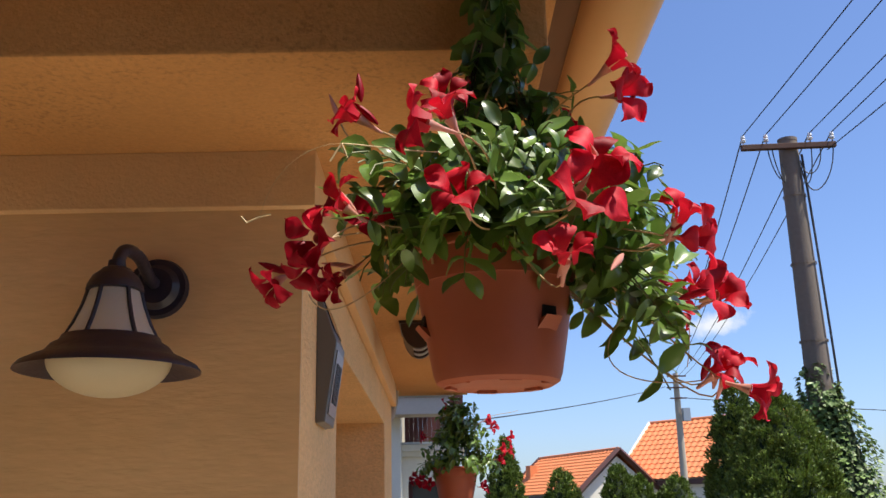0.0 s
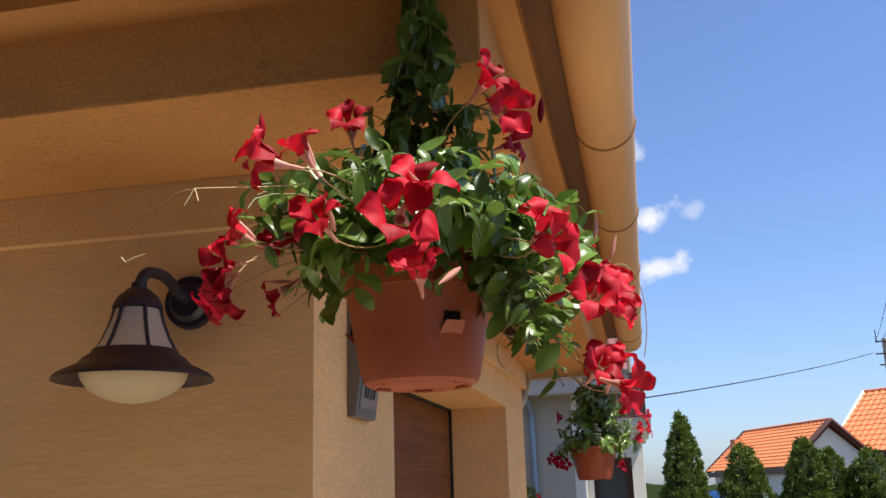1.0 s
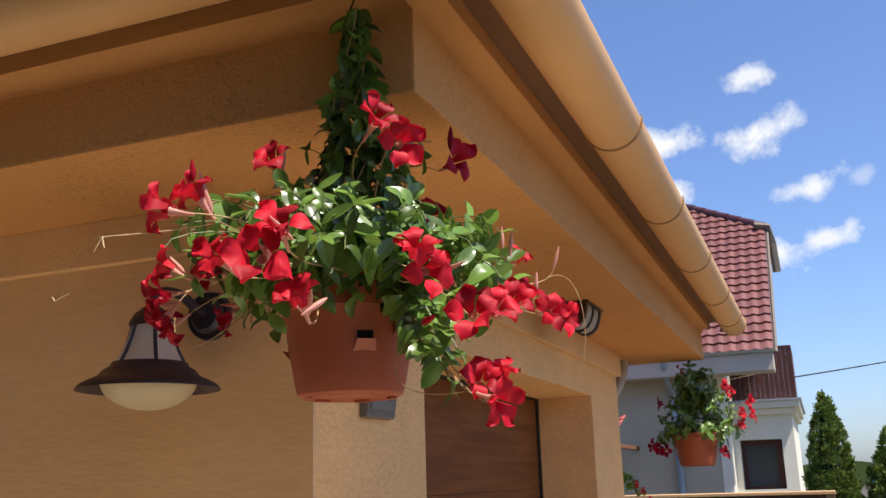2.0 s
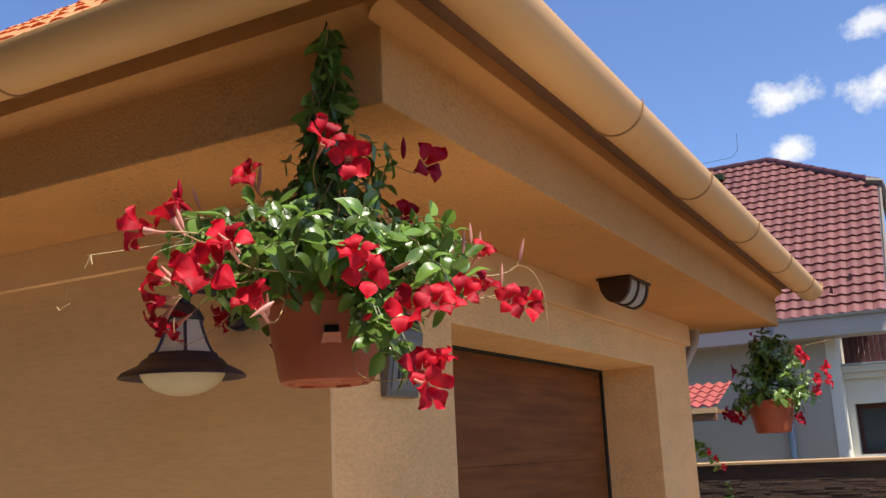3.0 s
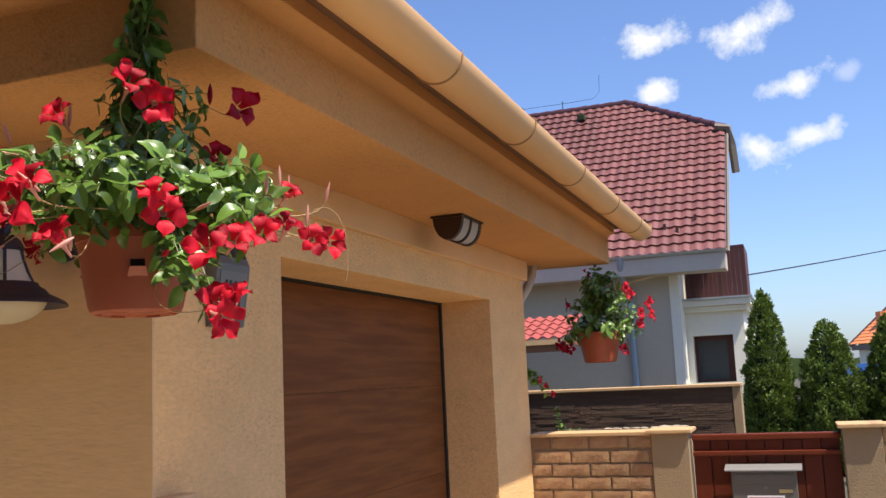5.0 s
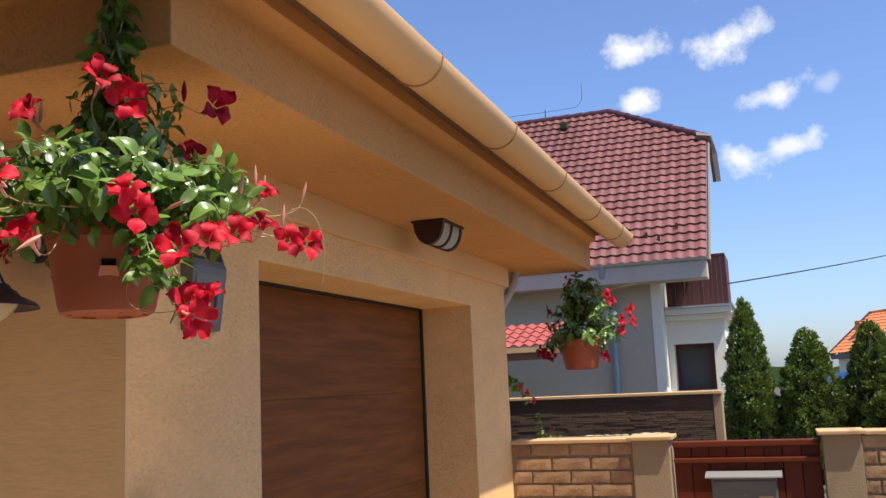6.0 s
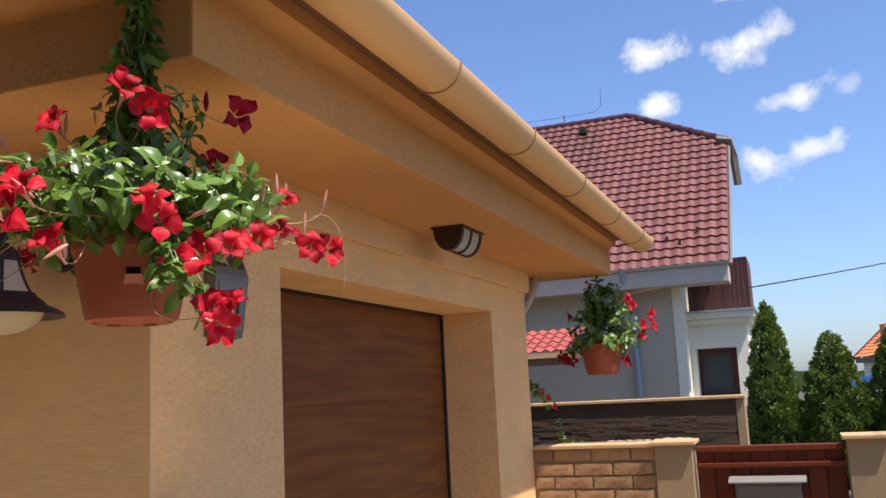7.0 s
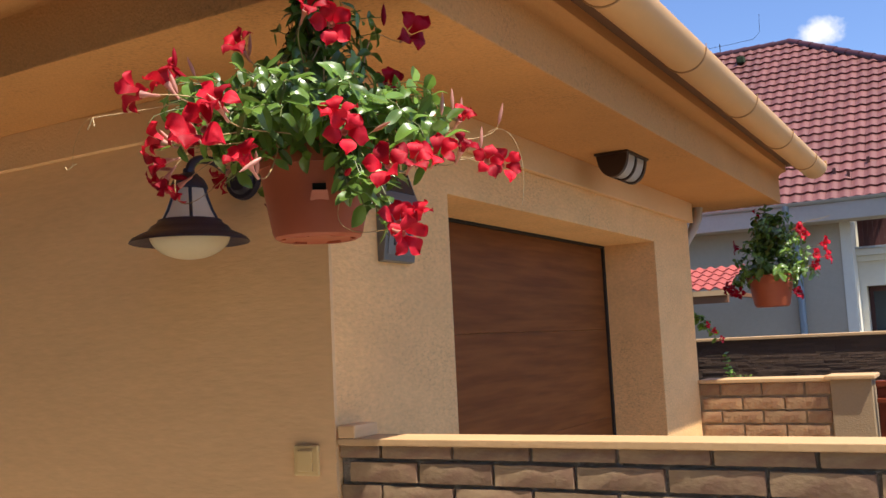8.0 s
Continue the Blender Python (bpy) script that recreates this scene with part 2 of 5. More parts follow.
    "pole": material("weathered concrete pole", (0.19, 0.155, 0.125), 0.9, grain=0.15, grain_size=20, stain=0.25, stain_size=1.2, bump=0.4, bump_size=40),
    "rust": material("rusty steel", (0.10, 0.05, 0.035), 0.75, 0.2, grain=0.25, grain_size=25),
    "porcelain": material("white porcelain", (0.75, 0.75, 0.73), 0.2),
    "wire": material("black cable", (0.02, 0.02, 0.022), 0.6),
    "blue": material("blue sheet", (0.05, 0.17, 0.45), 0.5, grain=0.08, grain_size=3),
    "timber": material("brown porch timber", (0.20, 0.085, 0.035), 0.6, grain=0.2, grain_size=12, stretch=(0.6, 5, 5)),
    "drive": material("grey brown block paving", (0.32, 0.26, 0.195), 0.9, grain=0.12, grain_size=18, stain=0.15, stain_size=0.8, bump=0.3, bump_size=40),
    "ground": material("pale light-bouncing paving", (0.64, 0.555, 0.44), 0.9, grain=0.1, grain_size=18, stain=0.15, stain_size=0.8, bump=0.3, bump_size=40, second=(0.58, 0.50, 0.395)),
    "grass": material("dry grass", (0.075, 0.068, 0.045), 0.9, grain=0.3, grain_size=25, stain=0.3, stain_size=0.5, bump=0.5, bump_size=30),
    "soil": material("brown soil", (0.06, 0.040, 0.025), 0.95, grain=0.3, grain_size=30, bump=0.8, bump_size=30),
    "stone": material("pale stone", (0.33, 0.27, 0.19), 0.8, grain=0.12, grain_size=30, by_object=0.2, bump=0.4, bump_size=30),
}
glass = bpy.data.materials.new("window glass")
glass.use_nodes = True
gp = glass.node_tree.nodes["Principled BSDF"]
gp.inputs["Base Color"].default_value, gp.inputs["Roughness"].default_value = (0.06, 0.08, 0.085, 1), 0.06
gp.inputs["Metallic"].default_value, gp.inputs["Specular IOR Level"].default_value = 0.0, 0.9
M["glass"] = glass


# ---- mesh tools ----
ORIGIN = {}


def thing(name, at, label, category, group="", kind=""):
    """An Empty at a thing's base, which carries its parts. Parts are then given in world coordinates."""
    ob = tagged(new(name), label, category, group, kind)
    ob.location = at
    ob.empty_display_size = 0.05
    ORIGIN[ob] = Vector(at)
    return ob


def mesh_of(bm, mat, smooth=False, name="mesh", sharp=38):
    me = bpy.data.meshes.new(name)
    bm.normal_update()
    bm.to_mesh(me)
    bm.free()
    for one in mat if isinstance(mat, (list, tuple)) else (mat,):
        me.materials.append(M[one])
    if smooth:
        me.polygons.foreach_set("use_smooth", [True] * len(me.polygons))
        me.set_sharp_from_angle(angle=radians(sharp))
    return me


def part(name, bm, mat, parent=None, label="", smooth=False):
    """Links a bmesh, given in world coordinates, as one mesh object under a thing or a part."""
    base = ORIGIN.get(parent, Vector())
    if parent is not None:
        bm.transform(Matrix.Translation(-base))
    ob = new(name, mesh_of(bm, mat, smooth, name))
    ob.parent = parent
    ORIGIN[ob] = base.copy()
    if label:
        ob["label"] = label
    return ob


def placed(name, me, m, parent, label=""):
    """Links an object of its own on a shared mesh, at the world pose m, under a thing or part."""
    ob = new(name, me)
    ob.parent = parent
    ob.matrix_basis = Matrix.Translation(-ORIGIN.get(parent, Vector())) @ m
    ORIGIN[ob] = Vector()
    if label:
        ob["label"] = label
    return ob


def structure(name, bm, mat, label, category, smooth=False):
    return tagged(part(name, bm, mat, smooth=smooth), label, category, kind="structure")


def box(bm, x0, x1, y0, y1, z0, z1, bevel=0.0, m=None):
    made = bmesh.ops.create_cube(bm, size=1.0, matrix=Matrix.Translation(((x0 + x1) / 2, (y0 + y1) / 2, (z0 + z1) / 2)) @ Matrix.Diagonal((x1 - x0, y1 - y0, z1 - z0, 1)))
    verts = made["verts"]
    if m is not None:
        bmesh.ops.transform(bm, matrix=m, verts=verts)
    if bevel:
        edges = list({e for v in verts for e in v.link_edges})
        bmesh.ops.bevel(bm, geom=edges, offset=bevel, segments=2, profile=0.6, affect="EDGES")
    return bm


def boxed(*a, **k):
    return box(bmesh.new(), *a, **k)


def rod(bm, a, b, r0, r1=None, seg=10, caps=True):
    a, b = Vector(a), Vector(b)
    r1 = r0 if r1 is None else r1
    turn = (b - a).to_track_quat("Z", "Y").to_matrix().to_4x4()
    bmesh.ops.create_cone(bm, cap_ends=caps, segments=seg, radius1=r0, radius2=r1, depth=(b - a).length, matrix=Matrix.Translation((a + b) / 2) @ turn)
    return bm


def lathe(bm, profile, at, seg=32, closed=False):
    """Turns a profile of (radius, height) round the upright axis through at."""
    rings = []
    for r, z in profile:
        rings.append([bm.verts.new((at[0] + r * math.cos(2 * math.pi * i / seg), at[1] + r * math.sin(2 * math.pi * i / seg), at[2] + z)) for i in range(seg)])
    for low, high in zip(rings, rings[1:]):
        for i in range(seg):
            bm.faces.new((low[i], low[(i + 1) % seg], high[(i + 1) % seg], high[i]))
    if closed:
        bm.faces.new(list(reversed(rings[0])))
        bm.faces.new(rings[-1])
    bmesh.ops.recalc_face_normals(bm, faces=bm.faces[:])
    return bm


def tube(bm, pts, r, seg=7, taper=1.0):
    """A round tube along points."""
    pts = [Vector(p) for p in pts]
    rings = []
    for i, p in enumerate(pts):
        d = (pts[min(i + 1, len(pts) - 1)] - pts[max(i - 1, 0)]).normalized()
        q = d.to_track_quat("Z", "Y")
        rr = r * (1 + (taper - 1) * i / max(1, len(pts) - 1))
        rings.append([bm.verts.new(p + q @ Vector((rr * math.cos(2 * math.pi * k / seg), rr * math.sin(2 * math.pi * k / seg), 0))) for k in range(seg)])
    for a, b in zip(rings, rings[1:]):
        for k in range(seg):
            bm.faces.new((a[k], a[(k + 1) % seg], b[(k + 1) % seg], b[k]))
    bm.faces.new(list(reversed(rings[0])))
    bm.faces.new(rings[-1])
    return bm


def curve_points(a, b, c, d, n=14):
    a, b, c, d = map(Vector, (a, b, c, d))
    return [a * (1 - t) ** 3 + b * 3 * t * (1 - t) ** 2 + c * 3 * t * t * (1 - t) + d * t ** 3 for t in (i / (n - 1) for i in range(n))]


def extrude_profile(bm, profile, start, end, axis):
    """Sweeps a closed profile along x or y from start to end. The profile gives (across, height)."""
    ends = []
    for s in (start, end):
        ends.append([bm.verts.new((s, a, z) if axis == "x" else (a, s, z)) for a, z in profile])
    n = len(profile)
    for i in range(n):
        bm.faces.new((ends[0][i], ends[0][(i + 1) % n], ends[1][(i + 1) % n], ends[1][i]))
    bm.faces.new(list(reversed(ends[0])))
    bm.faces.new(ends[1])
    bmesh.ops.recalc_face_normals(bm, faces=bm.faces[:])
    return bm


# ---- ground ----
bm = bmesh.new()
bmesh.ops.create_grid(bm, x_segments=1, y_segments=1, size=1500)
structure("ground", bm, "grass", "flat dry grassy ground reaching the horizon", "ground")
# unseen pale strip, added to bounce sunlight onto the wall and soffit
structure("pavement", boxed(-9, 2.2, 0.35, 2.12, -0.15, 0.012), "ground", "unseen pale concrete strip added to bounce sunlight up", "pavement")
structure("road_drive", boxed(-0.6, 2.2, 2.121, 11.5, -0.15, 0.010), "drive", "grey-brown paved driveway before the garage", "driveway")

# unseen dark walls round the yard, behind the viewer, added to block skylight
structure("wall_yard", boxed(-9, 2.6, -2.9, -2.5, 0, 12.0), "yard", "unseen plain dark wall added to block skylight", "wall")
structure("wall_yard_left", boxed(-4.6, -4.3, -2.5, 2.1, 0, 9.0), "yard", "unseen plain dark side wall added to block skylight", "wall")

# ---- the plastered house with its garage ----
WX, WY, FAR = -0.277, 2.12, 6.20           # side wall's face, front wall's face, the house's far end
SOFFIT, TOP = 2.4375, 2.635
OUT_X, OUT_Y, OUT_FAR = 0.239, 1.617, 6.80
DOOR0, DOOR1, DOORTOP = 2.87, 5.415, 2.12
structure("wall_front", boxed(-6, WX, WY, WY + 0.014, 0, SOFFIT), "plaster", "tan combed-plaster house wall in the eave's shade", "wall")
bm = bmesh.new()
box(bm, WX - 0.4, WX, WY + 0.014, DOOR0, 0, SOFFIT, 0.003)
box(bm, WX - 0.4, WX, DOOR1, FAR, 0, SOFFIT, 0.006)
box(bm, WX - 0.4, WX - 0.001, DOOR0 - 0.01, DOOR1 + 0.01, DOORTOP, SOFFIT, 0.004)
structure("wall_side", bm, "plaster_rough", "tan scratched-plaster garage wall with a deep door opening", "wall")
structure("wall_back", boxed(-6, WX - 0.4, FAR - 0.35, FAR, 0, SOFFIT), "plaster", "tan plaster wall at the house's far end", "wall")
bm = bmesh.new()
box(bm, -6, WX + 0.03, WY - 0.03, WY, 2.302, SOFFIT, 0.003)
box(bm, WX, WX + 0.03, WY + 0.001, FAR + 0.035, 2.302, SOFFIT, 0.003)
structure("trim_band", bm, "plaster_smooth", "narrow proud plaster band under the eave", "trim")
structure("ceiling_eave", boxed(-6, OUT_X, OUT_Y, OUT_FAR, SOFFIT, TOP, 0.006), "eave", "plastered boxed eave with broad flat soffit, darkened for shade", "eave")
# cove and drip board over the fascia
bm = bmesh.new()
cove = [(0.0, TOP - 0.014), (0.001, TOP - 0.007), (0.005, TOP + 0.003), (0.011, TOP + 0.011), (0.019, TOP + 0.017), (0.029, TOP + 0.022), (0.040, TOP + 0.025), (0.049, TOP + 0.026), (0.0515, TOP + 0.028), (0.052, TOP + 0.075), (0.0, TOP + 0.075)]
extrude_profile(bm, [(OUT_X + a, z) for a, z in cove], OUT_Y - 0.052, OUT_FAR, "y")
extrude_profile(bm, [(OUT_Y - a, z) for a, z in cove], -6, OUT_X + 0.001, "x")
structure("trim_cornice", bm, "eave_smooth", "smooth cornice strip between fascia and gutter, darkened for shade", "trim", True)
# roof over the house: hipped, in courses of clay tiles
bm = bmesh.new()


def tile_course(bm, a, b, up, wave, rise, thick=0.02):
    """One wavy course of tiles from a to b; up is the slope's way and length of the course."""
    a, b, up = Vector(a), Vector(b), Vector(up)
    along = b - a
    nrm = along.cross(up).normalized()
    nrm = nrm if nrm.z > 0 else -nrm
    n = max(2, int(along.length / wave * 6))
    low, high, under = [], [], []
    for i in range(n + 1):
        s = i / n
        lift = rise * (0.5 + 0.5 * math.cos(2 * math.pi * s * along.length / wave))
        low.append(bm.verts.new(a + along * s + nrm * (lift + thick)))
        under.append(bm.verts.new(a + along * s + nrm * (lift - 0.004)))
        high.append(bm.verts.new(a + along * s + up * 1.06 + nrm * lift))
    for i in range(n):
        bm.faces.new((low[i], low[i + 1], high[i + 1], high[i]))
        bm.faces.new((under[i], under[i + 1], low[i + 1], low[i]))


structure("ceiling_eaves_board", boxed(-6, 0.405, 1.452, OUT_FAR + 0.1, TOP + 0.0756, TOP + 0.092, 0.003), "eaves_board", "brown eaves board under the tiles", "eave")
RX, RY, RZ = 0.425, 1.432, 2.735
for k in range(9):
    up = Vector((-0.27, 0, 0.215))
    tile_course(bm, (RX - 0.27 * k, RY + 0.27 * k, RZ + 0.215 * k), (RX - 0.27 * k, OUT_FAR + 0.1, RZ + 0.215 * k), up, 0.22, 0.035)
    tile_course(bm, (-6, RY + 0.27 * k, RZ + 0.215 * k), (RX - 0.27 * k, RY + 0.27 * k, RZ + 0.215 * k), Vector((0, 0.27, 0.215)), 0.22, 0.035)
structure("roof", bm, "tile_orange", "orange clay tiled roof above the gutter", "roof")

# gutters: half round, with a rolled outer lip, brackets and end caps
GX, GZ, GR = 0.448, 2.714, 0.089
GY = OUT_Y - (GX - OUT_X)


def gutter_profile(sign, centre):
    pts = [(centre + sign * GR * math.cos(a), GZ + GR * math.sin(a)) for a in np.linspace(math.pi, 2 * math.pi, 19)]
    lip = [(centre + sign * (GR - 0.003 + 0.003 * math.cos(a)), GZ + 0.003 * math.sin(a)) for a in np.linspace(0.3, math.pi, 6)]
    inner = [(centre + sign * (GR - 0.006) * math.cos(a), GZ + (GR - 0.006) * math.sin(a)) for a in np.linspace(2 * math.pi, math.pi, 19)]
    return pts + lip + inner


def gutter(name, axis, centre, sign, start, end, rings, label):
    g = thing(name, (centre if axis == "y" else (start + end) / 2, centre if axis == "x" else (start + end) / 2, GZ), label, "gutter", "roof gutters")
    part("channel", extrude_profile(bmesh.new(), gutter_profile(sign, centre), start, end, axis), "gutter", g, smooth=True)
    for s in rings:
        b = bmesh.new()
        pts = [(centre + sign * (GR + 0.003) * math.cos(a), s, GZ + (GR + 0.003) * math.sin(a)) for a in np.linspace(math.pi, 2 * math.pi + 0.12, 22)]
        if axis == "x":
            pts = [(y, x, z) for x, y, z in pts]
        part("bracket", tube(b, pts, 0.0035, 6), "bracket", g, "thin brown bracket strap", True)
    return g


g = gutter("gutter", "y", GX, 1, GY, 7.030, (2.685, 3.625, 4.625, 5.640, 6.55), "sand-coloured half-round rain gutter along the garage eave")
b = bmesh.new()
cap = [(GX + (GR + 0.002) * math.cos(a), GZ + (GR + 0.002) * math.sin(a)) for a in np.linspace(math.pi, 2 * math.pi, 17)] + [(GX + GR, GZ + 0.03), (GX + GR * 0.5, GZ + 0.028), (GX - GR, GZ + 0.01)]
part("end_cap", extrude_profile(b, cap, 7.025, 7.040, "y"), "gutter", g)
gutter("gutter", "x", GY, -1, -6, GX + GR, (-0.775, -1.77, -2.75), "sand-coloured half-round rain gutter along the front eave")

# garage door of four wood-look panels in a dark rubber frame
door = thing("door_garage", (WX - 0.34, (DOOR0 + DOOR1) / 2, 0), "closed dark oak-look sectional garage door in a deep opening", "garage door", kind="structure")
PH = DOORTOP / 4
for k in range(4):
    part("panel", boxed(WX - 0.385, WX - 0.335, DOOR0 + 0.028, DOOR1 - 0.028, 0.012 + PH * k, 0.0105 + PH * (k + 1) - (0.026 if k == 3 else 0), 0.0015), "wood_door", door)
for y0, y1, z0, z1 in ((DOOR0 + 0.0005, DOOR0 + 0.026, 0, DOORTOP - 0.001), (DOOR1 - 0.026, DOOR1 - 0.0005, 0, DOORTOP - 0.001), (DOOR0 + 0.027, DOOR1 - 0.027, DOORTOP - 0.014, DOORTOP - 0.001)):
    part("seal", boxed(WX - 0.39, WX - 0.322, y0, y1, z0, z1), "rubber", door, "black rubber seal")

# bulkhead lamp under the soffit
lamp = thing("soffit_lamp", (-0.055, 4.25, SOFFIT), "dark brown bulkhead lamp with a ribbed white lens under the soffit", "lamp")
LX, LY0, LY1 = -0.055, 4.095, 4.40


def half_oval(w, h, n=17):
    return [(LX + w * math.cos(a), SOFFIT - 0.008 - h * math.sin(a)) for a in np.linspace(0, math.pi, n)]


part("base_plate", boxed(LX - 0.085, LX + 0.085, LY0 - 0.01, LY1 + 0.01, SOFFIT - 0.012, SOFFIT, 0.003), "brown_plastic", lamp)
part("lens", extrude_profile(bmesh.new(), half_oval(0.070, 0.105), LY0 + 0.03, LY1 - 0.03, "y"), "opal", lamp, "ribbed white lens", True)
for y in (LY0, (LY0 + LY1) / 2 - 0.014, LY1 - 0.03):
    wide = 0.03 if y != (LY0 + LY1) / 2 - 0.014 else 0.02
    part("rib", extrude_profile(bmesh.new(), half_oval(0.077, 0.114), y, y + wide, "y"), "brown_plastic", lamp, smooth=True)
shield = [(LX + 0.076 * math.cos(a), SOFFIT - 0.010 - 0.112 * math.sin(a)) for a in np.linspace(math.pi * 0.60, math.pi, 9)] + [(LX - 0.06, SOFFIT - 0.02)]
part("shield", extrude_profile(bmesh.new(), shield, LY0 + 0.031, LY1 - 0.031, "y"), "brown_plastic", lamp, smooth=True)

# lit house sign: a wedge of steel with a framed pane; its numerals are plain bars
sign = thing("house_sign", (WX, 2.50, 1.98), "brushed steel house sign lamp with dark numeral bars on the plaster", "sign")
Y0, Y1 = 2.385, 2.575
wedge = [(WX, 1.840), (WX + 0.024, 1.843), (WX + 0.052, 2.045), (WX + 0.046, 2.060), (WX + 0.010, 2.160), (WX, 2.165)]
b = bmesh.new()
ends = [[b.verts.new((x, y, z)) for x, z in wedge] for y in (Y0, Y1)]
for i in range(6):
    b.faces.new((ends[0][i], ends[0][(i + 1) % 6], ends[1][(i + 1) % 6], ends[1][i]))
b.faces.new(ends[0]), b.faces.new(list(reversed(ends[1])))
bmesh.ops.recalc_face_normals(b, faces=b.faces[:])
bmesh.ops.bevel(b, geom=b.edges[:], offset=0.002, segments=1, affect="EDGES")
part("body", b, "steel", sign)
tilt = math.degrees(math.atan2(0.028, 0.202))
face = Matrix.Translation((WX + 0.0385, 2.480, 1.944)) @ Matrix.Rotation(radians(tilt), 4, "Y")
part("face", boxed(-0.001, 0.0025, -0.076, 0.076, -0.080, 0.080, m=face), "sign_face", sign, "pale reflecting number pane")
for y, w, h in ((-0.042, 0.012, 0.100), (-0.018, 0.012, 0.100), (0.012, 0.012, 0.100), (0.040, 0.014, 0.100)):
    part("bar", boxed(0.003, 0.005, y - w / 2, y + w / 2, -h / 2, h / 2, m=face), "ink", sign)
solar = Matrix.Translation((WX + 0.0285, 2.480, 2.110)) @ Matrix.Rotation(radians(-19.8), 4, "Y")
part("solar_pane", boxed(-0.001, 0.003, -0.082, 0.082, -0.040, 0.040, m=solar), "sign_dark", sign, "dark solar pane")

# wall lantern
lx, ly = -0.618, 1.893
lantern = thing("wall_lantern", (-0.600, WY, 2.12), "dark aubergine metal wall lantern with cream glass dome, unlit", "wall lamp")
b = bmesh.new()
rod(b, (-0.600, WY, 2.12), (-0.600, WY - 0.018, 2.12), 0.069, 0.065, 28)
rod(b, (-0.600, WY - 0.018, 2.12), (-0.600, WY - 0.034, 2.12), 0.052, 0.040, 28)
part("wall_plate", b, "lantern", lantern, smooth=True)
b = bmesh.new()
arm = curve_points((-0.600, WY - 0.03, 2.125), (-0.603, WY - 0.08, 2.125), (-0.604, WY - 0.10, 2.158), (-0.607, 1.975, 2.160), 10)[:-1] + curve_points((-0.607, 1.975, 2.160), (-0.612, 1.92, 2.162), (lx, ly, 2.154), (lx, ly, 2.09), 12)
part("arm", tube(b, arm, 0.0135, 12), "lantern", lantern, smooth=True)
b = bmesh.new()
lathe(b, [(0.0000, 2.1244), (0.0165, 2.1244), (0.0184, 2.1113), (0.0272, 2.1076), (0.0330, 2.1010), (0.0446, 2.0917), (0.0543, 2.0730), (0.0563, 2.0636), (0.0504, 2.0608), (0.0000, 2.0627)], (lx, ly, 0), 36)
part("cap", b, "lantern", lantern, smooth=True)
b = bmesh.new()
lathe(b, [(0.0475, 2.0627), (0.0563, 2.0309), (0.0708, 1.9935), (0.0873, 1.9636)], (lx, ly, 0), 48)
part("glass_body", b, "opal", lantern, "white opal glass panels", True)
for k in range(6):
    a = 2 * math.pi * (k + 0.30) / 6
    pts = [(lx + r * math.cos(a), ly + r * math.sin(a), z) for r, z in ((0.0495, 2.0646), (0.0582, 2.0309), (0.0727, 1.9935), (0.0902, 1.9598))]
    part("rib", tube(bmesh.new(), pts, 0.0048, 6), "lantern", lantern, smooth=True)
b = bmesh.new()
lathe(b, [(0.0815, 1.9673), (0.0931, 1.9673), (0.0970, 1.9580), (0.1125, 1.9486), (0.1183, 1.9411), (0.1242, 1.9337), (0.1455, 1.9243), (0.1668, 1.9131), (0.1746, 1.9037), (0.1756, 1.9000), (0.1668, 1.9028), (0.1455, 1.9150), (0.1145, 1.9281), (0.0815, 1.9514)], (lx, ly, 0), 56)
part("brim", b, "lantern", lantern, "flared dark metal brim", True)
b = bmesh.new()
lathe(b, [(0.1203, 1.9281)] + [(0.118 * math.cos(a), 1.923 - 0.073 * math.sin(a)) for a in np.linspace(0, math.pi / 2 - 0.02, 14)], (lx, ly, 0), 56)
part("dome", b, "opal_cream", lantern, "cream glass dome", True)

# light switch
sw = thing("light_switch", (-0.380, WY, 1.234), "cream rocker light switch on the plaster wall", "switch")
part("frame", boxed(-0.427, -0.335, WY - 0.012, WY, 1.190, 1.280, 0.005), "switch", sw)
part("rocker", boxed(-0.409, -0.353, WY - 0.021, WY - 0.0125, 1.204, 1.266, 0.004, m=None), "switch", sw)

# ---- brick garden walls ----
BW, BH, BD, JOINT = 0.252, 0.075, 0.018, 0.012


def brick_mesh(w, seed, mat="brick"):
    """A hand-made looking facing brick with uneven, rounded edges; its back lies in y = 0."""
    rnd = random.Random(seed)
    b = bmesh.new()
    nx, nz = 5, 2
    front = [[b.verts.new((w * (i / nx - 0.5) * (1 - 0.02 * rnd.random()), -BD - rnd.uniform(-0.003, 0.004) + (0.005 if i in (0, nx) or j in (0, nz) else 0), BH * (j / nz - 0.5) * (1 - 0.08 * rnd.random()))) for j in range(nz + 1)] for i in range(nx + 1)]
    for i in range(nx):
        for j in range(nz):
            b.faces.new((front[i][j], front[i + 1][j], front[i + 1][j + 1], front[i][j + 1]))
    rim = [front[i][0] for i in range(nx + 1)] + [front[nx][j] for j in range(1, nz + 1)] + [front[i][nz] for i in range(nx - 1, -1, -1)] + [front[0][j] for j in range(nz - 1, 0, -1)]
    rear = [b.verts.new((v.co.x, 0, v.co.z)) for v in rim]
    for i in range(len(rim)):
        b.faces.new((rim[i], rear[i], rear[(i + 1) % len(rim)], rim[(i + 1) % len(rim)]))
    bmesh.ops.recalc_face_normals(b, faces=b.faces[:])
    return mesh_of(b, mat, True, "brick")


BRICKS = {}


def lay_bricks(parent, x0, x1, y, ztop, rows, shift=0.0, cut=1.0, bw=BW, bh=BH, joint=JOINT, mat="brick"):
    """Running bond of facing bricks on the face y, from ztop down."""
    rnd = random.Random(int(x0 * 100) + 7)
    for r in range(rows):
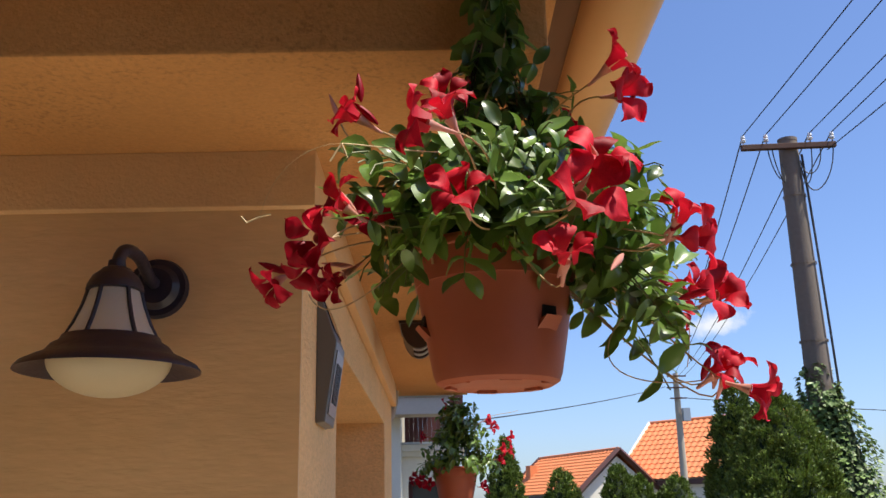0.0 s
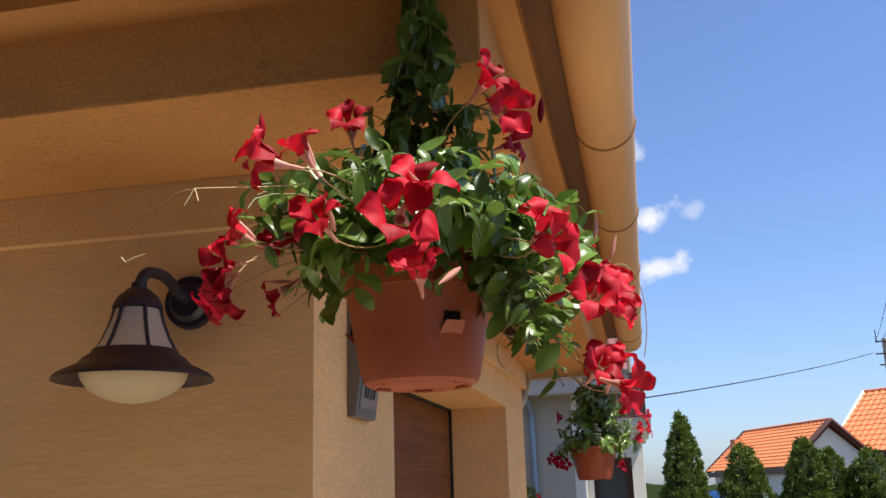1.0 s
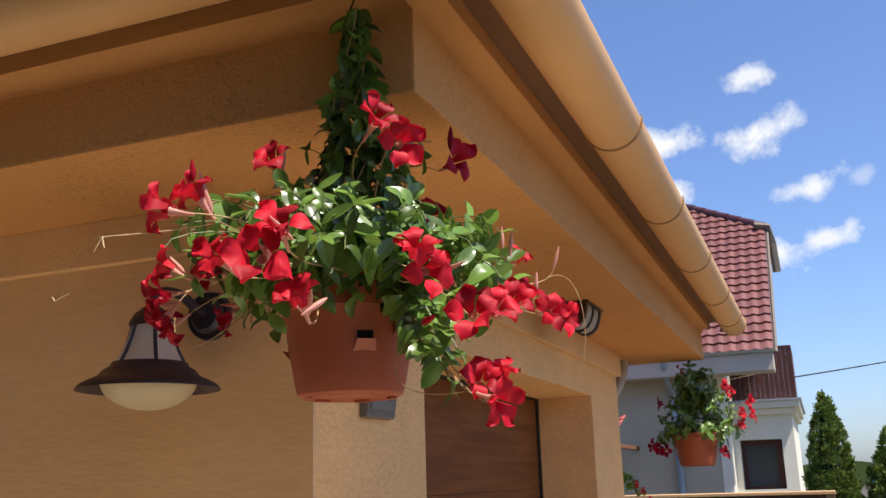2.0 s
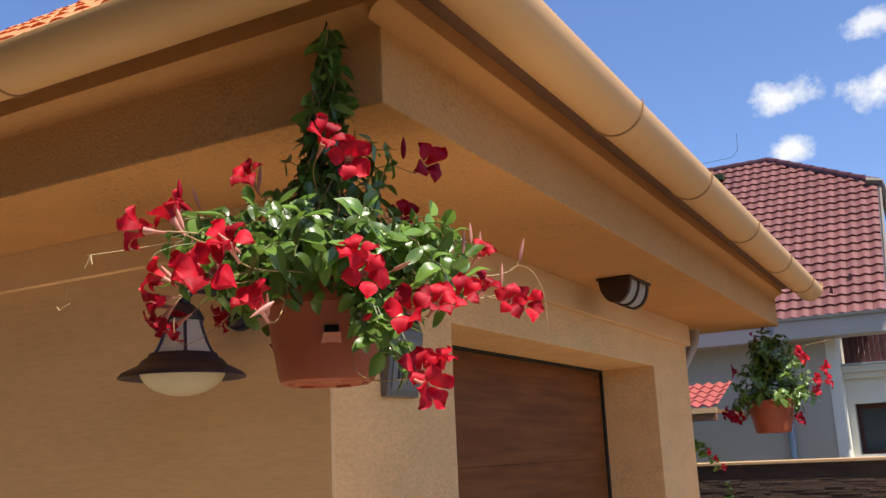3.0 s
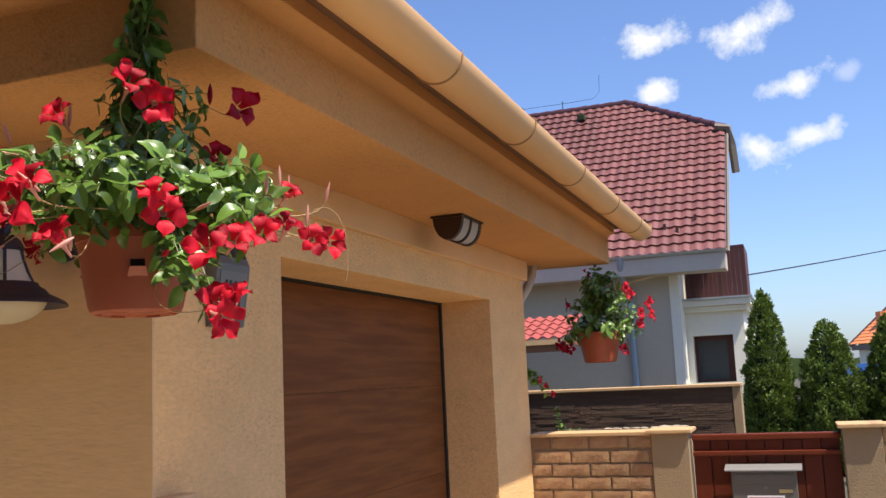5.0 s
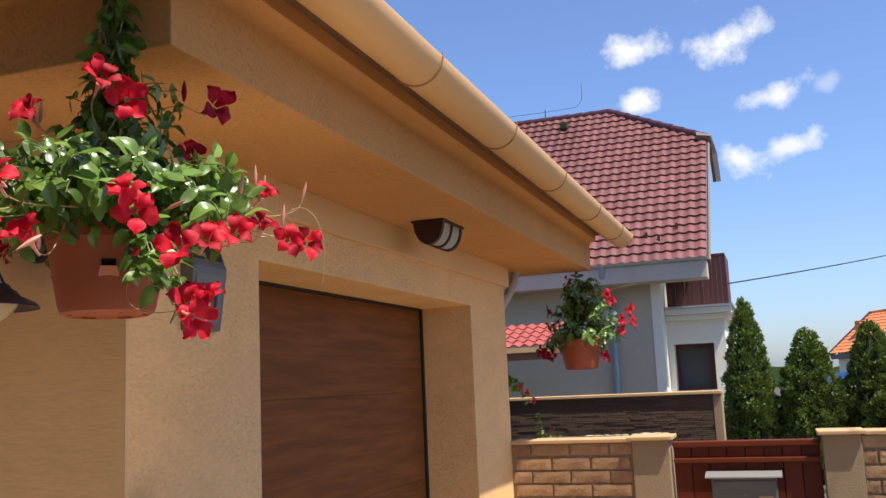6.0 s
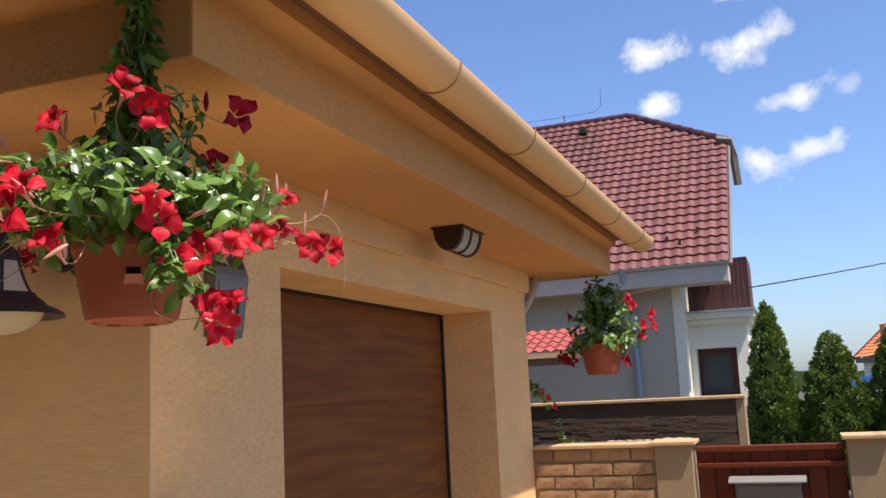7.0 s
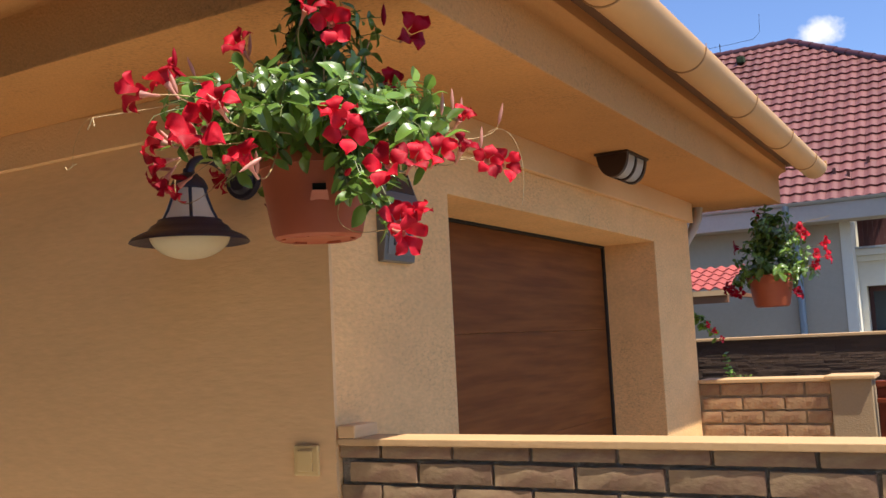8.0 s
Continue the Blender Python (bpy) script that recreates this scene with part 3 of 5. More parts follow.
        zc = ztop - (bh + joint) * (r + 0.5 - (1 - cut)) if r else ztop - bh * cut / 2
        tall = (cut if r == 0 else 1.0) * bh / BH
        x = x0 - (0.5 * bw if (r % 2) else 0.0) - shift
        while x < x1 - 0.02:
            a, c = max(x, x0), min(x + bw, x1)
            w = round(c - a, 3)
            if w > 0.03:
                key = (w, rnd.randrange(5), mat)
                if key not in BRICKS:
                    BRICKS[key] = brick_mesh(*key)
                placed("brick", BRICKS[key], pose((a + c) / 2, y, zc, rnd.uniform(-0.8, 0.8), 0, rnd.uniform(-0.6, 0.6)) @ Matrix.Diagonal((1, 1, tall, 1)), parent)
            x += bw + joint


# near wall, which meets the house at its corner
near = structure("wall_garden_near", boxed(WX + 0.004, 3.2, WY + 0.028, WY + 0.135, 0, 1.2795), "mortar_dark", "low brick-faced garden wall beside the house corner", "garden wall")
structure("trim_coping_near", boxed(WX + 0.004, 3.22, WY + 0.002, WY + 0.142, 1.280, 1.300, 0.003), "coping", "sand-coloured coping stone on the garden wall", "coping")
structure("trim_corner_block", boxed(WX + 0.006, WX + 0.068, WY + 0.003, WY + 0.125, 1.3002, 1.338, 0.005), "plaster", "small plaster block on the coping at the house corner", "block")

# fence along the street: brick panel, posts, gate
FY = 6.18
structure("wall_fence_left", boxed(WX - 0.35, 0.545, FY + 0.012, FY + 0.22, 0, 1.212), "mortar", "brick-faced garden fence wall beside the garage", "garden wall")
structure("trim_coping_left", boxed(WX + 0.001, 0.545, FY - 0.020, FY + 0.25, 1.2125, 1.238, 0.005), "coping", "sand-coloured coping on the fence wall", "coping")
structure("wall_fence_right", boxed(1.935, 7.5, FY + 0.012, FY + 0.22, 0, 1.226), "mortar", "brick-faced garden fence wall past the gate", "garden wall")
structure("trim_coping_right", boxed(1.96, 7.5, FY - 0.020, FY + 0.25, 1.2265, 1.252, 0.005), "coping", "sand-coloured coping on the fence wall", "coping")
for x0, x1, top in ((0.546, 0.785, 1.222), (1.712, 1.934, 1.232)):
    post = thing("gate_post", ((x0 + x1) / 2, FY + 0.1, 0), "tan plastered gate post under a sandstone cap", "gate post", "gate posts")
    part("shaft", boxed(x0, x1, FY - 0.012, FY + 0.235, 0, top, 0.004), "post", post)
    part("cap", boxed(x0 - 0.028, x1 + 0.024, FY - 0.050, FY + 0.27, top + 0.0005, top + 0.026, 0.006), "coping", post)
gate = thing("garden_gate", (1.25, FY + 0.1, 0.05), "closed red-brown varnished wooden garden gate", "gate")
nb = 8
for k in range(nb):
    x0 = 0.800 + k * (0.895 / nb)
    part("board", boxed(x0 + 0.003, x0 + 0.895 / nb - 0.003, FY + 0.080, FY + 0.102, 0.06, 1.165, 0.003), "gate", gate)
# dark sheet added behind the boards to keep their gaps dark
part("back_panel", boxed(0.800, 1.695, FY + 0.1035, FY + 0.112, 0.06, 1.164), "window_frame", gate, "added dark sheet that darkens the board gaps")
part("top_rail", boxed(0.798, 1.697, FY + 0.060, FY + 0.125, 1.1655, 1.205, 0.008), "gate_rail", gate)
part("cross_rail", boxed(0.800, 1.695, FY + 0.048, FY + 0.0795, 1.068, 1.098, 0.006), "gate_rail", gate)
part("cross_rail", boxed(0.800, 1.695, FY + 0.048, FY + 0.0795, 0.25, 0.29, 0.006), "gate_rail", gate)
mail = thing("mailbox", (1.23, FY, 0.68), "grey steel mailbox with a white sticker, hung on the gate", "mailbox")
part("body", boxed(1.035, 1.425, FY - 0.075, FY + 0.047, 0.67, 0.985, 0.006), "mailbox", mail)
part("lid", extrude_profile(bmesh.new(), [(FY - 0.100, 0.986), (FY - 0.098, 0.994), (FY - 0.03, 1.010), (FY + 0.047, 1.016), (FY + 0.047, 0.9855)], 1.000, 1.460, "x"), "mailbox_lid", mail, "overhanging lid")
part("flap", boxed(1.050, 1.410, FY - 0.081, FY - 0.0755, 0.905, 0.965, 0.002), "mailbox", mail, "letter flap")
part("lock", rod(bmesh.new(), (1.235, FY - 0.0755, 0.882), (1.235, FY - 0.084, 0.882), 0.011, 0.009, 14), "steel", mail, "round steel lock")
part("name_plate", boxed(1.315, 1.395, FY - 0.0795, FY - 0.0755, 0.852, 0.872), "brass", mail, "small blank brass plate")
stick = part("sticker", boxed(1.125, 1.345, FY - 0.0785, FY - 0.0755, 0.745, 0.835), "paper", mail, "white paper sticker with red print")
for k, (a, c) in enumerate(((1.135, 1.335), (1.135, 1.31), (1.135, 1.325))):
    part("print_bar", boxed(a, c, FY - 0.0800, FY - 0.0787, 0.812 - 0.022 * k, 0.824 - 0.022 * k), "print", stick)

# planted strip between the fence and the dark stone wall, with pale flat stones
structure("planting_bed", boxed(WX - 0.30, 0.56, FY + 0.255, 8.45, 0, 1.13), "soil", "raised planting bed of brown soil behind the fence", "planting bed")
rnd = random.Random(5)
STONES = []
for k in range(4):
    b = bmesh.new()
    bmesh.ops.create_icosphere(b, subdivisions=2, radius=1.0)
    for v in b.verts:
        v.co *= 1 + 0.25 * noise.noise(v.co * 1.3 + Vector((k * 7, 0, 0)))
    STONES.append(mesh_of(b, "stone", True, "stone"))
for x, y, s in ((0.20, 8.12, 0.06), (0.28, 8.22, 0.05), (0.37, 8.14, 0.075), (0.45, 8.24, 0.06), (0.49, 8.12, 0.05), (0.51, 8.3, 0.045), (0.12, 8.16, 0.05), (-0.04, 8.14, 0.05), (0.02, 8.25, 0.04), (-0.12, 8.2, 0.045), (0.43, 8.02, 0.045)):
    ob = tagged(new("stone", STONES[rnd.randrange(4)]), "pale flat stone lying on the planting bed", "stone", "stones on the planting bed")
    ob.matrix_basis = pose(x, y, 1.13 + s * 0.20, 0, 0, rnd.uniform(0, 360)) @ Matrix.Diagonal((s * 1.2, s * 0.7, s * 0.24, 1))

# dark stacked stone wall
SY = 8.5
slab = structure("wall_slate", boxed(-3.2, 0.93, SY + 0.03, SY + 0.25, 0, 1.462), "slate", "dark brown stacked-slate wall behind the fence", "garden wall")
structure("trim_coping_slate", boxed(-3.2, 1.01, SY - 0.02, SY + 0.27, 1.4625, 1.490, 0.005), "coping", "thin pale coping on the dark slate wall", "coping")
structure("trim_slate_end", boxed(0.931, 1.003, SY + 0.0, SY + 0.25, 0, 1.462, 0.004), "post", "plastered end of the slate wall, darkened for shade", "pillar")

# ---- neighbouring house ----
NE, NZ, PITCH = 20.10, 4.07, 0.90
nbh = thing("neighbour_house", (-4, 24, 0), "grey rendered neighbour house under a wine-red tiled half-hipped roof", "house")
part("wall", boxed(-9, -1.0, 20.72, 27.5, 0, 4.4), "render_grey", nbh, "grey rendered street wall")
part("pilaster", boxed(-0.999, -0.795, 20.70, 21.6, 0, 3.72), "render_white", nbh, "off-white corner pilaster")
for x0, x1, y0, y1, z0, z1 in ((-0.794, -0.66, 21.5, 27, 0, 2.98), (0.20, 0.46, 21.5, 27, 0, 2.98), (-0.6595, 0.1995, 21.5, 22.0, 2.34, 2.98), (-0.6595, 0.1995, 21.5, 22.0, 0, 1.30), (-0.6595, 0.1995, 22.6, 27, 0, 2.98)):
    part("wall", boxed(x0, x1, y0, y1, z0, z1), "render_white", nbh, "off-white wall round a deep window")
win = part("window", boxed(-0.655, 0.195, 22.50, 22.55, 1.30, 2.34), "room", nbh, "dark window in a brown frame")
for x0, x1, z0, z1 in ((-0.655, -0.57, 1.31, 2.335), (0.05, 0.195, 1.31, 2.335), (-0.57, 0.05, 2.23, 2.335), (-0.57, 0.05, 1.31, 1.37)):
    part("frame", boxed(x0, x1, 21.80, 21.88, z0, z1), "window_frame", win, "brown frame")
part("pane", boxed(-0.57, 0.05, 21.83, 21.84, 1.37, 2.23), "glass", win, "dark glass")
part("balcony_slab", boxed(-0.794, 0.64, 21.25, 27, 2.981, 3.12, 0.01), "render_white", nbh, "off-white balcony slab")
part("moulding", boxed(-0.794, 0.56, 21.36, 27, 2.86, 2.9805, 0.02), "render_white", nbh, "off-white moulding under the slab")
part("slab_edge", boxed(-0.794, 0.69, 21.2, 27.05, 3.1205, 3.165), "zinc", nbh, "grey sheet edge")
part("wall", boxed(-2.2, -0.60, 23.5, 27, 3.166, 6.9), "render_white", nbh)
rail = part("balcony_rail", boxed(-0.72, 0.60, 21.30, 21.33, 4.24, 4.29), "rail_brown", nbh, "dark red-brown slatted balcony railing")
for k in range(13):
    x0 = -0.72 + k * 0.101
    part("slat", boxed(x0, x0 + 0.099, 21.305, 21.325, 3.17, 4.24), "rail_brown", rail)
for k in range(12):
    y0 = 21.36 + k * 0.12
    part("slat", boxed(0.58, 0.60, y0, y0 + 0.118, 3.17, 4.27), "rail_brown", rail)
part("eave_box", boxed(-9, 0.265, NE - 0.02, 20.719, 3.66, 4.02, 0.01), "soffit_grey", nbh, "weathered grey boxed eave")
part("eave_gutter", extrude_profile(bmesh.new(), [(NE - 0.03 + 0.07 * math.cos(a), 4.09 + 0.07 * math.sin(a)) for a in np.linspace(math.pi, 2 * math.pi, 11)], -9, 0.31, "x"), "zinc", nbh, "pale zinc gutter", True)
part("downpipe", tube(bmesh.new(), [(-1.93, NE - 0.03, 4.05), (-1.93, NE + 0.0, 3.85), (-1.93, 20.3, 3.6), (-1.86, 20.62, 3.35), (-1.85, 20.64, 3.0), (-1.85, 20.64, 0.0)], 0.070, 10), "pipe_blue", nbh, "grey blue downpipe", True)
# roof body below the tiles
b = bmesh.new()
roof_pts = [(-9, NE, NZ), (0.29, NE, NZ), (0.29, 24.0, NZ + PITCH * (24.0 - NE)), (-2.4, 25.68, 9.06), (-9, 25.68, 9.06)]
front = [b.verts.new(p) for p in roof_pts]
b.faces.new(front)
backv = [b.verts.new((-1.6, 26.0, 8.0)), b.verts.new((-1.6, 31.3, NZ)), b.verts.new((-9, 31.3, NZ))]
b.faces.new((front[3], backv[0], backv[1], backv[2], front[4]))
b.faces.new((front[2], backv[0], front[3]))
b.faces.new((front[0], front[4], backv[2]))
bmesh.ops.recalc_face_normals(b, faces=b.faces[:])
nroof = part("roof", b, "tile_red", nbh, "wine-red tiled roof slope")
part("barge_board", tube(bmesh.new(), [(0.33, NE, NZ - 0.05), (0.33, 24.0, NZ + PITCH * 3.9 - 0.05)], 0.04, 4), "pole", nbh, "grey verge board")
part("hip_gutter", tube(bmesh.new(), [(0.05, 23.9, 7.66), (0.36, 23.92, 7.60), (0.42, 24.1, 7.2), (0.45, 24.3, 6.50)], 0.10, 4), "pole", nbh, "grey gutter of the half hip")
# lightning rod along the ridge
b = bmesh.new()
tube(b, [(-9, 25.68, 9.36), (-3.9, 25.68, 9.36), (-3.3, 25.68, 9.38), (-3.12, 25.68, 9.55), (-3.10, 25.68, 10.05)], 0.006, 5)
for x in (-6.6, -5.4, -4.2):
    rod(b, (x, 25.68, 9.1), (x, 25.68, 9.42), 0.014, 0.014, 5)
part("lightning_rod", b, "wire", nbh, "thin lightning conductor on the ridge")

# small lean-to porch roof
porch = thing("porch", (-4.4, 18.6, 0), "small timber porch under bright red tiles beside the grey house", "porch")
b = bmesh.new()
for k in range(5):
    tile_course(b, (-7.5, 17.6 + 0.30 * k, 2.31 + 0.10 * k), (-2.62, 17.6 + 0.30 * k, 2.31 + 0.10 * k), Vector((0, 0.30, 0.10)), 0.22, 0.05)
part("roof", b, "tile_pink", porch, "bright red roof tiles")
part("beam", boxed(-7.5, -2.68, 17.66, 17.78, 2.07, 2.23, 0.01), "timber", porch)
part("fascia", boxed(-7.5, -2.64, 17.58, 17.62, 2.21, 2.31), "coping", porch, "pale edge board")
part("post", boxed(-4.0, -3.86, 17.7, 17.84, 0, 2.07, 0.01), "timber", porch)
part("rafter", boxed(-2.78, -2.68, 17.64, 20.7, 2.20, 2.28, 0.01), "timber", porch)

# ---- hanging plants ----
def leaf_mesh(seed, mat):
    """A pointed oval leaf, one long along y, folded at its midrib and drooping at the tip."""
    rnd = random.Random(seed)
    b = bmesh.new()
    fold, droop, bend = rnd.uniform(0.10, 0.26), rnd.uniform(0.10, 0.42), rnd.uniform(-0.06, 0.06)
    wide = rnd.uniform(0.24, 0.31)
    rows = []
    for s in (0.0, 0.10, 0.28, 0.50, 0.72, 0.90, 1.0):
        w = wide * (math.sin(math.pi * min(1, s * 0.94 + 0.03)) ** 0.75) if 0 < s < 1 else 0.008
        z = -droop * s * s + 0.06 * math.sin(6 * s + seed)
        rows.append([b.verts.new((k * w + bend * s * s, s, z + fold * abs(k) * w * 2.0)) for k in (-1, -0.5, 0, 0.5, 1)])
    for p, q in zip(rows, rows[1:]):
        for k in range(4):
            b.faces.new((p[k], p[k + 1], q[k + 1], q[k]))
    return mesh_of(b, mat, True, "leaf")


LEAVES = [leaf_mesh(k, "leaf") for k in range(6)]
YOUNG = [leaf_mesh(k + 20, "leaf_young") for k in range(3)]


def petal_mesh(seed, mat):
    """One petal: its share of the funnel, then a broad lobe skewed to one side with an off-centre point, bending back."""
    rnd = random.Random(seed)
    b = bmesh.new()
    rows = []
    back, curl, cup = rnd.uniform(-0.05, 0.38), rnd.uniform(-0.25, 0.15), rnd.uniform(-0.05, 0.30)
    fold = rnd.choice((-0.14, -0.06, 0.10, 0.18))
    for r, w, z in ((0.19, 0.13, -0.62), (0.25, 0.17, -0.40), (0.33, 0.23, -0.20), (0.44, 0.31, -0.06), (0.56, 0.41, 0.0), (0.70, 0.48, 0.03), (0.84, 0.48, 0.03), (0.96, 0.40, 0.0), (1.06, 0.28, -0.03), (1.15, 0.14, -0.07), (1.24, 0.012, -0.12)):
        s = max(0.0, r - 0.42)
        row = []
        for k in (-1, -0.66, -0.33, 0, 0.33, 0.66, 1):
            lift = z - back * s * s + cup * s * k * k + 0.13 * s * k + fold * s * abs(k) + 0.08 * s * math.sin(7 * k + 6 * r + seed * 1.7)
            row.append(b.verts.new((k * w + 0.17 * s ** 1.3, r - 0.05 * s * k * k, lift + curl * max(0.0, r - 0.9))))
        rows.append(row)
    for p, q in zip(rows, rows[1:]):
        for k in range(6):
            b.faces.new((p[k], p[k + 1], q[k + 1], q[k]))
    return mesh_of(b, mat, True, "petal", 80)


PETALS = {"petal": [petal_mesh(k, "petal") for k in range(4)], "petal_dark": [petal_mesh(k + 9, "petal_dark") for k in range(4)]}
b = bmesh.new()
lathe(b, [(0.0020, -0.014), (0.0030, -0.006), (0.0033, 0.004), (0.0048, 0.012), (0.0070, 0.020), (0.0082, 0.026), (0.0070, 0.0262), (0.003, 0.010)], (0, 0, 0), 10)
TUBE = mesh_of(b, "tube", True, "throat")
b = bmesh.new()
lathe(b, [(0.0015, 0.0), (0.0045, 0.008), (0.0062, 0.020), (0.0045, 0.034), (0.0008, 0.046)], (0, 0, 0), 8)
BUD = mesh_of(b, "petal_dark", True, "bud")
b = bmesh.new()
lathe(b, [(0.0015, 0.0), (0.004, 0.010), (0.0048, 0.022), (0.0030, 0.040), (0.0006, 0.052)], (0, 0, 0), 8)
BUD_PINK = mesh_of(b, "tube", True, "bud")


def aim(at, along, up, size=1.0):
    """The pose at a place whose y runs along and whose z leans to up."""
    y = Vector(along).normalized()
    x = y.cross(Vector(up))
    x = x.normalized() if x.length > 1e-4 else Vector((1, 0, 0))
    z = x.cross(y)
    m = Matrix((x, y, z)).transposed().to_4x4()
    return Matrix.Translation(at) @ m @ Matrix.Scale(size, 4)


class Plant:
    """A flowering climber: shoots, leaves in pairs, trumpet flowers and buds."""

    def __init__(self, name, at, label, seed, limit):
        self.root = thing(name, at, label, "flowering plant", "hanging flowers")
        self.rnd = random.Random(seed)
        self.limit, self.count = limit, 0
        self.rest = bmesh.new()

    def leaf(self, at, along, up, size, young=False):
        m = aim(at, along, up, size)
        if self.count < self.limit:
            placed("leaf", self.rnd.choice(YOUNG if young else LEAVES), m, self.root)
            self.count += 1
        else:
            me = self.rnd.choice(LEAVES)
            vs = [self.rest.verts.new(m @ v.co) for v in me.vertices]
            for p in me.polygons:
                self.rest.faces.new([vs[i] for i in p.vertices])

    def shoot(self, pts, r=0.0022, first=0.25, last=0.95, gap=0.032, size=0.055, young=0.1, lift=0.55, hang=0.0, bark="stem_green"):
        """A stem along points with pairs of leaves on the stretch from first to last."""
        rnd = self.rnd
        heart = self.root.location
        part("stem", tube(bmesh.new(), pts, r, 5, 0.55), bark, self.root, smooth=True)
        run = sum((b - a).length for a, b in zip(pts, pts[1:]))
        walked, due, k = 0.0, first * run, 0
        for a, b in zip(pts, pts[1:]):
            d = b - a
            while walked + d.length > due and due < last * run:
                p = a + d * ((due - walked) / d.length)
                axis = d.normalized()
                side = axis.orthogonal().normalized()
                side.rotate(Matrix.Rotation(k * 1.57 + rnd.uniform(-0.5, 0.5), 3, axis))
                for s in (1, -1):
                    if rnd.random() < 0.12:
                        continue
                    out = side * s + axis * rnd.uniform(0.1, 0.7) + Vector((0, 0, rnd.uniform(-0.35, 0.35) - hang))
                    up = Vector((rnd.uniform(-0.4, 0.4), rnd.uniform(-0.4, 0.4), 1)) + TO_SUN * lift
                    up += Vector((p.x - heart.x, p.y - heart.y, 0)).normalized() * rnd.uniform(0.4, 1.9)
                    self.leaf(p, out, up, size * rnd.uniform(0.58, 1.08), rnd.random() < young)
                due += gap * rnd.uniform(0.75, 1.3)
                k += 1
            walked += d.length

    def flower(self, at, facing, size=0.043, kind="petal"):
        """A five-petalled trumpet opening at a place, towards facing."""
        rnd = self.rnd
        f = Vector(facing).normalized()
        q = f.to_track_quat("Z", "Y").to_matrix().to_4x4()
        base = Vector(at) - f * 0.048
        head = placed("flower", TUBE, Matrix.Translation(base) @ q, self.root)
        spin = rnd.uniform(0, 72)
        for k in range(5):
            m = Matrix.Translation((0, 0, 0.047)) @ Matrix.Rotation(radians(spin + 72 * k + rnd.uniform(-6, 6)), 4, "Z") @ Matrix.Rotation(radians(rnd.uniform(-8, 26)), 4, "X") @ Matrix.Scale(size * rnd.uniform(0.88, 1.1), 4)
            pe = new("petal", rnd.choice(PETALS[kind]))
            pe.parent, pe.matrix_basis = head, m
        return base

    def bud(self, at, facing, pink=False):
        q = Vector(facing).normalized().to_track_quat("Z", "Y").to_matrix().to_4x4()
        placed("bud", BUD_PINK if pink else BUD, Matrix.Translation(at) @ q, self.root)

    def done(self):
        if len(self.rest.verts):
            tagged(part("foliage", self.rest, "leaf_rest", self.root, "dense leaves in green darkened for shade", True), kind="stuff")
        else:
            self.rest.free()


def flower_pot(at, hook, spin, label, pockets=3, wide=1.0):
    """A terracotta-coloured hanging pot with planting pockets, on chains. at: the middle of its foot."""
    x, y, z = at
    pot = thing("hanging_pot", at, label, "flower pot", "hanging pots")
    b = bmesh.new()
    lathe(b, [(r * 0.95 * wide, h) for r, h in ((0.0, 0.004), (0.085, 0.004), (0.092, 0.0), (0.103, 0.006), (0.108, 0.018), (0.121, 0.085), (0.133, 0.155), (0.1345, 0.158), (0.1365, 0.158), (0.141, 0.205), (0.1455, 0.207), (0.147, 0.216), (0.145, 0.221), (0.138, 0.221), (0.134, 0.19), (0.116, 0.085), (0.10, 0.02), (0.0, 0.02))], at, 64)
    part("body", b, "terracotta", pot, smooth=True)
    part("soil", lathe(bmesh.new(), [(0.0, 0.196), (0.07, 0.199), (0.127 * wide, 0.19)], at, 32), "hole", pot, "dark soil")
    for k in range(pockets):
        a = radians(spin + 120 * k)
        n = Vector((math.cos(a), math.sin(a), 0))
        r = 0.1155
        m = Matrix.Translation(Vector(at) + n * r + Vector((0, 0, 0.098))) @ Matrix.Rotation(a, 4, "Z")
        # near-black block stands in for the shade inside the planting hole
        pocket = part("pocket", boxed(-0.020, 0.0042, -0.015, 0.015, -0.011, 0.013, 0.002, m=m), "hole", pot, "near-black block for the shade in a planting hole")
        lip = bmesh.new()
        pts = [(-0.004, -0.021, -0.024), (-0.004, 0.021, -0.024), (0.014, 0.017, -0.004), (0.014, -0.017, -0.004), (-0.004, -0.017, -0.010), (-0.004, 0.017, -0.010), (0.010, 0.015, -0.004), (0.010, -0.015, -0.004)]
        v = [lip.verts.new(m @ Vector(p)) for p in pts]
        for f in ((0, 1, 2, 3), (4, 7, 6, 5), (3, 2, 6, 7), (0, 4, 5, 1), (1, 5, 6, 2), (0, 3, 7, 4)):
            lip.faces.new([v[i] for i in f])
        bmesh.ops.recalc_face_normals(lip, faces=lip.faces[:])
        part("pocket_lip", lip, "terracotta", pot)
    for k in range(6):
        a = radians(spin + 30 + 60 * k)
        part("drain_plug", boxed(-0.016, 0.016, -0.006, 0.006, -0.0015, 0.004, 0.001, m=Matrix.Translation((x + 0.080 * math.cos(a), y + 0.080 * math.sin(a), z + 0.0005)) @ Matrix.Rotation(a + 1.57, 4, "Z")), "terracotta", pot)
    knot = Vector((hook[0], hook[1], hook[2] - 0.13))
    for k in range(3):
        a = radians(spin + 40 + 120 * k)
        foot = Vector((x + 0.134 * wide * math.cos(a), y + 0.134 * wide * math.sin(a), z + 0.212))
        b = bmesh.new()
        n = int((knot - foot).length / 0.0125)
        turn = (knot - foot).to_track_quat("Z", "Y")
        for i in range(n):
            c = foot.lerp(knot, (i + 0.5) / n)
